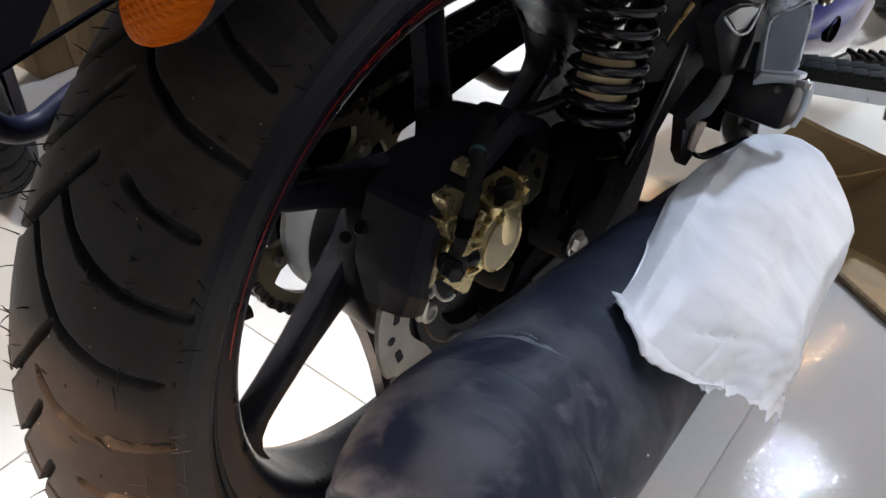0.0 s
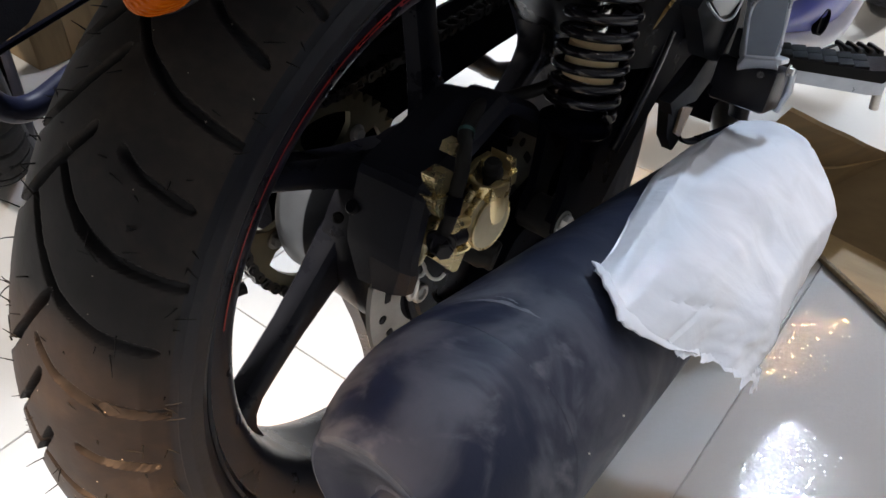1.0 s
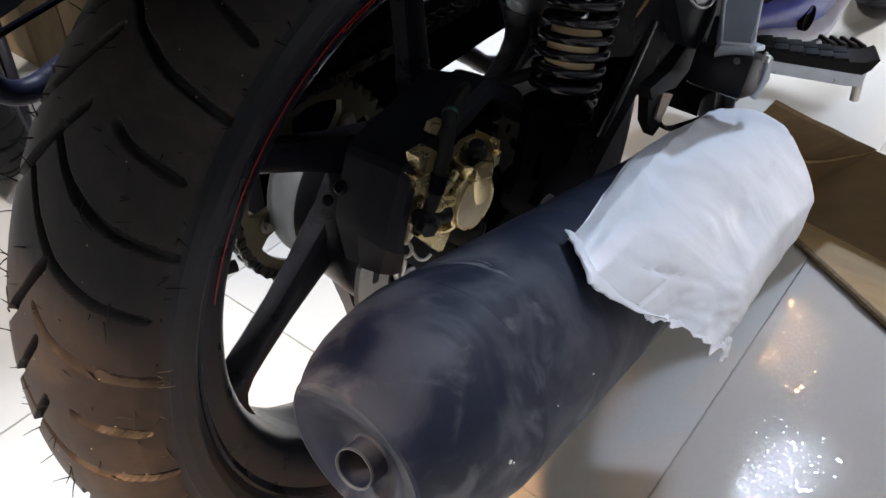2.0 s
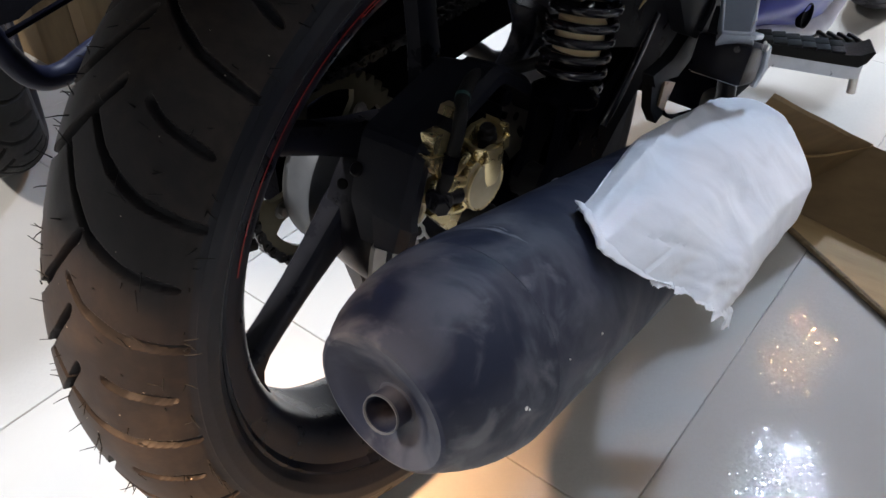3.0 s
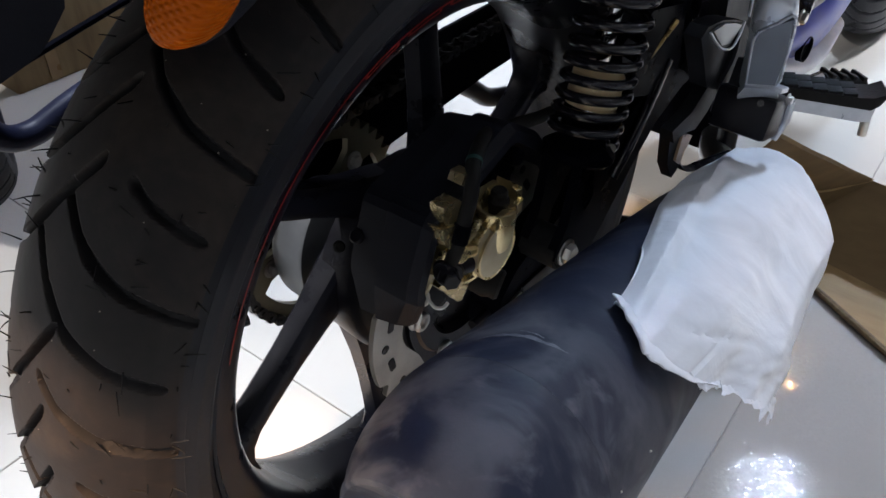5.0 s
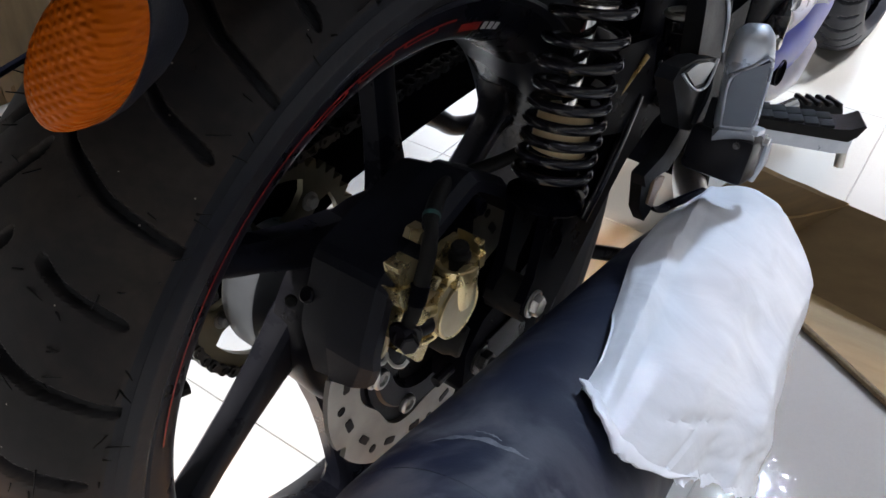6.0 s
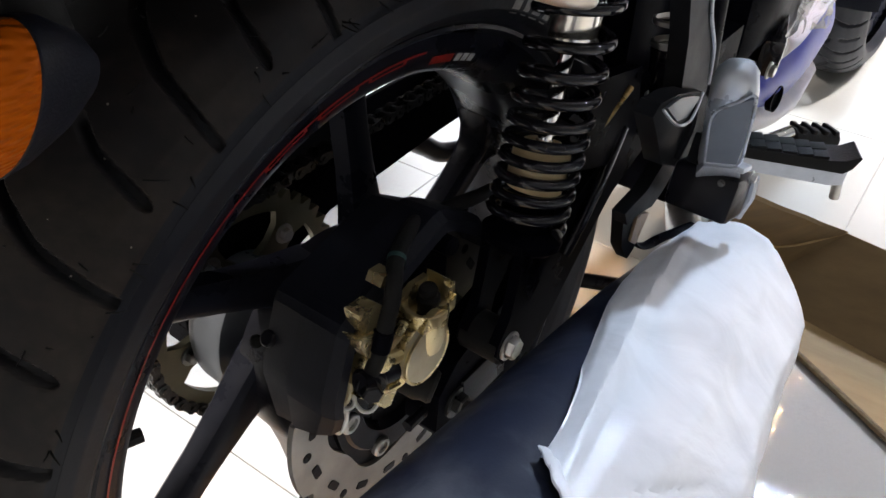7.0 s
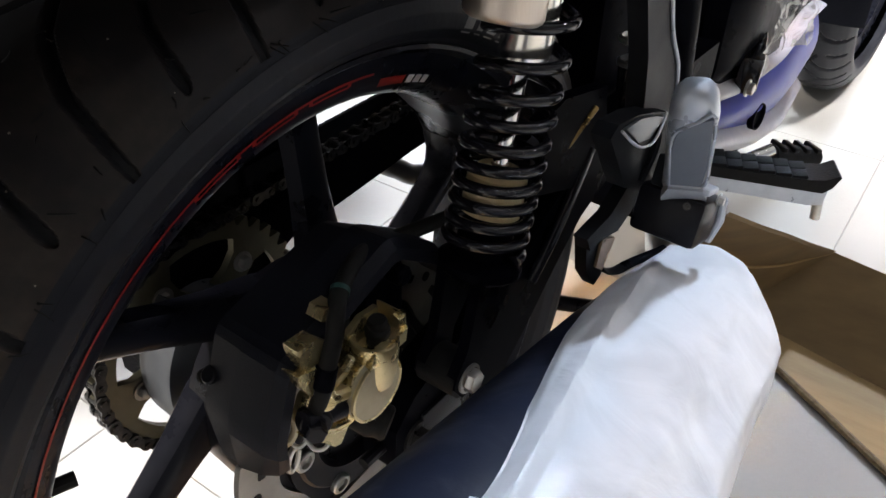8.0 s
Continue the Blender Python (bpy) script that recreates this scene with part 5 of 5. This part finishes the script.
signal = part("indicator", oval([(-0.034, 0.02), (-0.034, 0.35), (-0.024, 0.70), (-0.011, 0.96), (-0.006, 1.0), (-0.004, 1.005), (-0.0035, 0.98), (-0.005, 0.95)]), BLACK_PLASTIC, bike, "rear turn signal with amber lens")
part("amber_lens", oval([(-0.0045, 0.98), (0.0010, 0.975), (0.0050, 0.955), (0.0085, 0.90), (0.0110, 0.78), (0.0125, 0.55), (0.0130, 0.25), (0.0131, 0.01)]), AMBER, signal, "faceted amber lens")
part("amber_reflector", oval([(-0.0045, 0.95), (-0.009, 0.6), (-0.010, 0.01)]), AMBER_BACK, signal)
part("indicator_stalk", tube(bend([ic - indicator_way * 0.022, (0.080, -0.195, 0.665), (0.050, -0.17, 0.705)], 6), 0.011, 14), BLACK_RUBBER, signal)

part("chain_cover", merge(plate([(0.060, 0.368), (0.330, 0.372), (0.330, 0.394), (0.060, 0.392)], (-0.112, 0, 0), (0, 1, 0), (0, 0, 1), 0.004, 0.001), plate([(0.060, 0.4080), (0.330, 0.4090), (0.330, 0.500), (0.060, 0.500)], (-0.116, 0, 0), (0, 1, 0), (0, 0, 1), 0.004, 0.001), plate([(-0.130, 0.360), (-0.112, 0.430), (-0.040, 0.472), (0.100, 0.476), (0.125, 0.450), (0.125, 0.372), (0.0, 0.350)], (-0.118, 0, 0), (0, 1, 0), (0, 0, 1), 0.004, 0.001), plate([(-0.112, 0.430), (-0.040, 0.472), (0.100, 0.476), (0.100, 0.472), (-0.040, 0.468), (-0.110, 0.426)], (-0.098, 0, 0), (0, 1, 0), (0, 0, 1), 0.040, 0.001)), BLACK_PLASTIC, bike, "black chain cover")

# far side: guard rail, centre stand
part("side_guard_rail", tube(bend([(-0.150, -0.226, 0.50), (-0.150, -0.214, 0.462), (-0.150, -0.202, 0.443), (-0.150, -0.185, 0.438), (-0.150, -0.162, 0.444), (-0.150, -0.08, 0.470), (-0.150, 0.10, 0.56), (-0.12, 0.25, 0.64)], 8), 0.0085, 16), surface("blue_black_rail", (0.006, 0.007, 0.017), (0.010, 0.012, 0.026), rough=(0.35, 0.5), spec=0.12), bike, "blue-black tubular side guard")
part("guard_strut", tube([(-0.147, -0.214, 0.4765), (-0.147, -0.130, 0.4930), (-0.147, -0.040, 0.5100)], 0.0024, 10), BLACK_ENAMEL, bike)
part("rear_mudguard", plate([(-0.204, 0.640), (-0.219, 0.573), (-0.2285, 0.5635), (-0.234, 0.5590), (-0.2395, 0.5570), (-0.247, 0.5550), (-0.254, 0.5530), (-0.261, 0.5500), (-0.279, 0.5500), (-0.340, 0.552), (-0.345, 0.600), (-0.300, 0.650)], (-0.030, 0, 0), (0, 1, 0), (0, 0, 1), 0.080, 0.006, 3), BLACK_PLASTIC, bike, "black plastic rear mudguard end")
part("side_stand", tube(bend([(-0.130, 0.185, 0.338), (-0.130, 0.222, 0.318), (-0.130, 0.255, 0.294), (-0.130, 0.290, 0.270), (-0.128, 0.370, 0.246)], 6), 0.0105, 14), BLACK_SATIN, bike, "folded black side stand")
part("centre_stand", merge(tube(bend([(-0.135, 0.30, 0.012), (-0.130, 0.31, 0.10), (-0.115, 0.36, 0.26), (-0.10, 0.40, 0.32)], 8), 0.011, 14), tube(bend([(0.105, 0.42, 0.012), (0.10, 0.425, 0.10), (0.09, 0.43, 0.26), (0.08, 0.42, 0.32)], 8), 0.011, 14), tube([(-0.13, 0.315, 0.11), (0.10, 0.425, 0.11)], 0.009, 12)), BLACK_SATIN, bike, "black steel stand")

# ---------------------------------------------------------------- foam sheet wrapped over the muffler's front
FOLDS = ((-40, 0.0700, 0), (-14, 0.0785, 8), (9, 0.0800, -10), (32, 0.0712, 14), (59, 0.0655, -12), (84, 0.0650, 7), (98, 0.0640, -4), (114, 0.0580, 0), (135, 0.0540, 0))


FOLD_LINE = (72, 79, 88, 96, 106)


def facet_r(phi, s):
    """Radius of a many-sided sleeve whose fold lines wander along its length."""
    a = [f[0] + f[2] * math.sin(9 * s + f[0]) for f in FOLDS]
    for k in range(len(a) - 1):
        if a[k] <= phi <= a[k + 1] or k == len(a) - 2:
            r0, r1, w = FOLDS[k][1], FOLDS[k + 1][1], radians(a[k + 1] - a[k])
            return r0 * r1 * math.sin(w) / (r0 * math.sin(radians(phi - a[k])) + r1 * math.sin(radians(a[k + 1] - phi)))
    return 0.06


def wrap_edge(phi):
    return float(np.interp(phi, [-15, -4, 3, 10, 17, 30, 45, 57, 80], [0.160, 0.140, 0.122, 0.107, 0.096, 0.074, 0.058, 0.0515, 0.069]))


def hem_r(phi):
    """Height of the sheet's front edge over the muffler's axis."""
    return float(np.interp(phi, [-10, -2, 5, 11, 17, 26, 36, 52, 82], [0.0850, 0.0825, 0.0790, 0.0735, 0.0660, 0.0605, 0.0570, 0.0555, 0.0550]))


def wrap_mesh():
    """A pillow over the upper outer side of the muffler: outer skin, rolled edges and an inner skin that hugs the tube."""
    side = MW.cross(Vector((0, 0, 1))).normalized()
    up = side.cross(MW)
    n_s, n_p = 110, 80
    co = []
    for i in range(n_s):
        q = i / (n_s - 1)
        rows = [[], []]
        for j in range(n_p):
            v = j / (n_p - 1)
            guess = 81 - 83 * v
            s0 = wrap_edge(guess)
            rag = 0.0020 * noise.noise(Vector((guess * 0.16, 3.0, 1.0))) + (0.003 * noise.noise(Vector((guess * 0.45, 5.0, 1.0))) if guess < 35 else 0)
            s = s0 + rag + (0.445 - s0 - rag) * q
            p_l = float(np.interp(s, [0.05, 0.07, 0.10, 0.14, 0.18, 0.23, 0.30, 0.36, 0.40, 0.437], [74, 80, 88, 94, 102, 113, 123, 123, 112, 84]))
            p_r = float(np.interp(s, [0.05, 0.09, 0.12, 0.16, 0.22, 0.30, 0.36, 0.40, 0.437], [14, 7, 3, -3, -12, -18, -12, 6, 40]))
            phi = p_l + (p_r - p_l) * v
            phi = guess + (phi - guess) * min(1.0, max(0.0, (s - s0) / 0.07))
            end = float(np.interp(s, [0.37, 0.40, 0.420, 0.436, 0.445], [1, 1.0, 0.985, 0.94, 0.86]))
            round_r = float(np.interp(phi, [-20, -4, 6, 16, 30, 50, 70, 88, 94, 108, 125], [0.0755, 0.0785, 0.0785, 0.0755, 0.0690, 0.0632, 0.0618, 0.0632, 0.0630, 0.0585, 0.0550]))
            r = (0.50 * facet_r(phi, s) + 0.50 * round_r) * end
            r += 0.0060 * max(0.0, 1 - abs(s - 0.15) / 0.11) * max(0.0, 1 - abs(phi - 2) / 22)
            r = min(r, 0.0505 + 0.030 * min(1.0, ((p_l - phi) / 22.0)) + 0.006) if v < 0.5 else r
            r += 0.0016 * noise.noise(Vector((phi * 0.05, 1.0, s * 24))) + 0.0030 * (0.20 - abs(noise.noise(Vector((phi * 0.024 + 4 + s * 6, 2.0, s * 13 - phi * 0.012))))) - 0.004 * max(0.0, 1 - math.hypot((s - 0.215) / 0.03, (phi - 33) / 13)) + 0.0015 * max(0.0, 1 - math.hypot((s - 0.165) / 0.012, (phi - 45) / 9))
            low = hem_r(phi)
            rise = min(1.0, max(0.0, (s - s0 - rag) / 0.058))
            r = min(r, low + (r - low) * math.sin(math.pi / 2 * rise)) if phi < 88 else r
            r += 0.0040 * max(0.0, 1 - abs(phi - float(np.interp(s, [0.06, 0.12, 0.20, 0.30, 0.42], FOLD_LINE))) / 7) * min(1.0, max(0.0, (s - s0) / 0.02))
            near = max(0.0, 1 - (s - s0) / 0.045)
            pocket = 0.034 + 0.010 * math.sin(phi * 0.09)
            r -= 0.0022 * max(0.0, 1 - abs(s - s0 - pocket) / 0.006) * max(0.0, 1 - abs(phi - 42) / 24)
            crumple = max(0.0, 1 - abs(phi - 14) / 20) * max(0.0, 1 - abs(s - s0 - 0.020) / 0.055)
            r += crumple * (0.0045 * abs(noise.noise(Vector((phi * 0.11, 7.0, s * 30)))) - 0.0030 * abs(noise.noise(Vector((phi * 0.22 + s * 60, 3.0, s * 45)))))
            r += near * 0.0005 * math.sin(phi * 0.33 + 3 * math.sin(phi * 0.07)) * (1.2 - v * 0.2)
            inner = max(0.0505 if s < 0.36 else 0.047, r - 0.004 - 0.024 * math.sin(math.pi * min(1, v * 1.3)) ** 0.5)
            roll = math.sin(math.pi * v) ** 0.25 if 0 < v < 1 else 0.0
            lip = min(1.0, (s - s0) / 0.012 + 0.12)
            out_r = inner + (r - inner) * max(roll, 0.05) * 1.0
            in_r = inner + (out_r - 0.0012 - inner) * (1 - lip)
            c = MU + MW * s
            w = side * math.cos(radians(phi)) + up * math.sin(radians(phi))
            rows[0].append(tuple(c + w * out_r))
            rows[1].append(tuple(c + w * in_r))
        co.append(rows[0] + rows[1][::-1])
    return grid_mesh("foam_wrap", np.array(co), close_v=True)


wrap = part("foam_wrap", wrap_mesh(), SHEET, None, angle=28)
tagged(wrap, "white foam packing sheet wrapped round the muffler, torn at its edge", "packing foam")
SIDE = MW.cross(Vector((0, 0, 1))).normalized()
UP = SIDE.cross(MW)


def on_muffler(s, r, phi):
    return MU + MW * s + (SIDE * math.cos(radians(phi)) + UP * math.sin(radians(phi))) * r


def hem():
    """The edge of the sheet folded back in a flat, loose roll."""
    co = []
    for i in range(80):
        q = i / 79
        phi = 82 - 60 * q
        fat = 0.0042 * (0.75 + 0.6 * abs(noise.noise(Vector((q * 9, 1.0, 4.0))))) * min(1.0, 0.25 + 5 * q) * min(1.0, 0.3 + 6 * (1 - q))
        s0, r0 = wrap_edge(phi) - 0.0015 + 0.0015 * noise.noise(Vector((q * 6, 2.0, 9.0))), hem_r(phi) - 0.0004
        row = []
        for j in range(12):
            a = 2 * math.pi * j / 12
            row.append(tuple(on_muffler(s0 + 1.5 * fat * math.cos(a), r0 + (0.28 * fat + 0.0006) * math.sin(a) - 0.10 * fat * math.cos(a), phi + 1.5 * math.sin(a + 5 * q))))
        co.append(row)
    return grid_mesh("folded_hem", np.array(co), close_v=True)


def frill():
    """A torn, wavy skirt at the lower edge."""
    co = []
    for i in range(170):
        q = i / 169
        p1 = 33 - 42 * q
        jag = 0.010 * noise.noise(Vector((q * 8, 2.0, 7.0))) + 0.007 * noise.noise(Vector((q * 19, 2.0, 1.0))) + 0.005 * abs(noise.noise(Vector((q * 43, 5.0, 1.0))))
        jag = min(0.013, max(-0.002, jag)) * min(1.0, 6 * q + 0.1)
        fold = math.sin(q * 24 + 2.5 * math.sin(q * 9)) + 0.6 * math.sin(q * 57 + 4 * math.sin(q * 5))
        row = []
        for j in range(12):
            v = j / 11
            phi = p1 + 6 * (1 - v)
            row.append(tuple(on_muffler(wrap_edge(phi) + 0.016 * (1 - v) - (0.003 + jag) * v, hem_r(phi) - 0.0015 + 0.0010 * v + 0.0014 * fold * v * (1.3 - v) + 0.0010 * noise.noise(Vector((q * 40, v * 3, 2.0))), phi)))
        co.append(row)
    return grid_mesh("torn_skirt", np.array(co))


# white flecks; the last four stand for highlights dotted along the cap's edge
for s, r, phi, size in ((-0.0349, 0.0462, 9.2, 0.0016), (-0.033, 0.0466, 7.5, 0.0009), (0.0316, 0.0497, 16.7, 0.0008), (-0.0028, 0.0497, 18.7, 0.0007), (-0.0690, 0.0322, 64.0, 0.0010), (-0.0692, 0.0322, 58.7, 0.0011), (-0.0690, 0.0322, 53.4, 0.0008), (-0.0660, 0.0344, 47.7, 0.0010)):
    s = slant(s, r * math.cos(radians(phi)), r * math.sin(radians(phi)))
    c = on_muffler(s, r, phi)
    n = (c - MU - MW * s).normalized()
    part("fleck_and_glint", lathe([(-0.0004, size * 0.6), (0.0002, size * 0.65), (0.0004, size * 0.3), (0.0004, 0)], c, n - MW * (0.9 if s < -0.06 else 0.15), 5), WHITE_DECAL, muffler)


def scuff(phi_a, phi_b, places, broad, lift):
    """A thin rubbed streak that curves round the tube."""
    co = []
    for i in range(60):
        q = i / 59
        phi = phi_a + (phi_b - phi_a) * q
        mid = float(np.interp(q, np.linspace(0, 1, len(places)), places)) + 0.0006 * noise.noise(Vector((q * 8, 1.0, broad * 900)))
        half = broad * math.sin(math.pi * q) ** 0.5 * (0.45 + 0.9 * abs(noise.noise(Vector((q * 7, 4.0, broad * 700))))) + 0.00005
        co.append([tuple(on_muffler(mid + half * k, lift, phi)) for k in (-1, -0.3, 0.4, 1)])
    return grid_mesh("scuff", np.array(co))


SCUFF = surface("rubbed_pale_paint", (0.06, 0.066, 0.085), (0.19, 0.195, 0.22), rough=(0.5, 0.7), scale=160, fine=900)
part("scuff", scuff(119, 79, (0.0055, 0.0105, 0.0130, 0.0135, 0.0150), 0.0019, 0.04975), SCUFF, muffler, "pale rubbed streak")
part("scuff", scuff(104, 92, (0.0165, 0.0175, 0.0165), 0.0007, 0.04975), SCUFF, muffler)


part("folded_hem", hem(), SHEET, wrap)
part("torn_skirt", frill(), SHEET, wrap)

# ---------------------------------------------------------------- open carton on the floor ahead
carton = empty("open_carton", (0.25, 0.56, 0.0))
tagged(carton, "flattened brown corrugated carton lying open on tiles", "carton")


def panel(corners, thick=0.005, bulge=0.0, n=14):
    """A sagging board panel between four corners."""
    a, b, c, d = [Vector(p) for p in corners]
    nrm = (b - a).cross(d - a).normalized()
    co = []
    for i in range(n):
        u = i / (n - 1)
        row = []
        for j in range(n):
            v = j / (n - 1)
            row.append(a.lerp(b, u).lerp(d.lerp(c, u), v) + nrm * (bulge * math.sin(math.pi * u) * math.sin(math.pi * v) + 0.002 * noise.noise(Vector((u * 3, v * 3, bulge * 90)))))
        co.append(row)
    bm = bmesh.new()
    hi = [[bm.verts.new(p + nrm * thick / 2) for p in row] for row in co]
    lo = [[bm.verts.new(p - nrm * thick / 2) for p in row] for row in co]
    for i in range(n - 1):
        for j in range(n - 1):
            bm.faces.new((hi[i][j], hi[i + 1][j], hi[i + 1][j + 1], hi[i][j + 1]))
            bm.faces.new((lo[i][j], lo[i][j + 1], lo[i + 1][j + 1], lo[i + 1][j]))
    ring = [(i, 0) for i in range(n)] + [(n - 1, j) for j in range(1, n)] + [(i, n - 1) for i in range(n - 2, -1, -1)] + [(0, j) for j in range(n - 2, 0, -1)]
    for (i, j), (k, m) in zip(ring, ring[1:] + ring[:1]):
        bm.faces.new((hi[i][j], lo[i][j], lo[k][m], hi[k][m]))
    return bm


part("bottom_panel", panel([(0.02, 0.665, 0.004), (0.60, 0.330, 0.004), (0.72, 0.530, 0.004), (0.14, 0.625, 0.004)], 0.005, 0.0), BOARD_LIT, carton, "inner board in a paler, lit tone")
part("front_lip", tube([(0.02, 0.662, 0.006), (0.30, 0.500, 0.007), (0.60, 0.327, 0.006)], 0.0045, 8), BOARD_EDGE, carton)
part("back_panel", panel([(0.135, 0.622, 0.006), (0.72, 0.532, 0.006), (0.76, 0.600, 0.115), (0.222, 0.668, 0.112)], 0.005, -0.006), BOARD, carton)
part("fold_line", tube(bend([(0.222, 0.667, 0.113), (0.185, 0.646, 0.062), (0.139, 0.621, 0.010)], 6), 0.0018, 6), BOARD_LIT, carton)
part("crease", tube(bend([(0.2215, 0.6665, 0.1135), (0.201, 0.637, 0.1110), (0.182, 0.607, 0.1110), (0.164, 0.574, 0.1190), (0.150, 0.545, 0.130)], 5), 0.0016, 6), BOARD_LIT, carton)
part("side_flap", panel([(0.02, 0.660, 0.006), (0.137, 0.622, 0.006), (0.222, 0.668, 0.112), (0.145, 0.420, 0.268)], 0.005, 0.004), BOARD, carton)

# ---------------------------------------------------------------- beyond the rear wheel: a second motorcycle and a tall carton
bike2 = empty("motorcycle", (-0.845, -0.01, 0.0))
tagged(bike2, "second black motorcycle seen by its wheel, parked beyond", "motorcycle")
W2, TURN2 = Vector((-0.845, -0.01, 0.300)), Matrix.Translation((-0.845, -0.01, 0.300)) @ Matrix.Rotation(radians(68), 4, "Z")
tyre_parts(bike2, (0, 0, 0), 0.060, 0.299, 0.232, 5.0, 1100, 110, "black tyre with curved grooves", turn=TURN2, rubber=BLACK_RUBBER)
part("rim", lathe([(-0.040, 0.232), (-0.034, 0.205), (0.034, 0.205), (0.040, 0.232)], W2, TURN2.to_3x3() @ Vector((1, 0, 0)), 64), RIM_PAINT, bike2)
guard2 = np.array([[tuple(TURN2 @ Vector((0.090 * math.sin(b), -(0.312 + 0.02 * math.cos(b)) * math.cos(a), (0.312 + 0.02 * math.cos(b)) * math.sin(a)))) for b in np.linspace(-1.4, 1.4, 14)] for a in np.linspace(0.14, 2.4, 34)])
part("mudguard", grid_mesh("mudguard", guard2), BLACK_SATIN, bike2, "black plastic mudguard")
# block out of view, added in the seat's place to shade the floor below
part("seat", block((-0.74, 0.02, 0.77), (0.58, 1.00, 0.14), 0.05, (0, 0, 0), 3), BLACK_PLASTIC, bike2, "black seat block, unseen, shading the floor")
part("fork", merge(*[tube([W2 + TURN2.to_3x3() @ Vector((s * 0.085, 0, 0)), W2 + TURN2.to_3x3() @ Vector((s * 0.085, 0.16, 0.50))], 0.020, 16) for s in (1, -1)]), BLACK_SATIN, bike2)
tall = empty("tall_carton", (-1.30, 0.55, 0.0))
tagged(tall, "tall brown carton closed with packing tape", "carton")
part("carton_body", block((-1.30, 0.49, 0.40), (0.50, 0.64, 0.80), 0.006), BOARD, tall)
part("packing_tape", block((-1.0488, 0.246, 0.40), (0.002, 0.022, 0.79), 0), TAPE, tall, "brown packing tape")

# ---------------------------------------------------------------- floor tiles, each a piece
PITCH, GAP = 0.573, 0.0011
CROSSING = Matrix.Translation((0.2276, 0.0295, 0.0)) @ Matrix.Rotation(radians(1.75), 4, "Z")
tile_bm = block((0, 0, -0.004), (PITCH - GAP, PITCH - GAP, 0.008), 0.0009, segments=1)
tile_me = bpy.data.meshes.new("tile")
tile_bm.to_mesh(tile_me)
tile_bm.free()
tile_me.materials.append(TILE)
for i in range(-8, 8):
    for j in range(-6, 9):
        ob = new("tile", tile_me)
        ob.matrix_world = CROSSING @ Matrix.Translation((PITCH * (i + 0.5), PITCH * (j + 0.5), 0.0)) @ Matrix.Rotation(radians(180 * ((i * 7 + j * 3) % 2)), 4, "Z")
        ob.parent = floor_slab
        ob.matrix_parent_inverse = floor_slab.matrix_world.inverted()
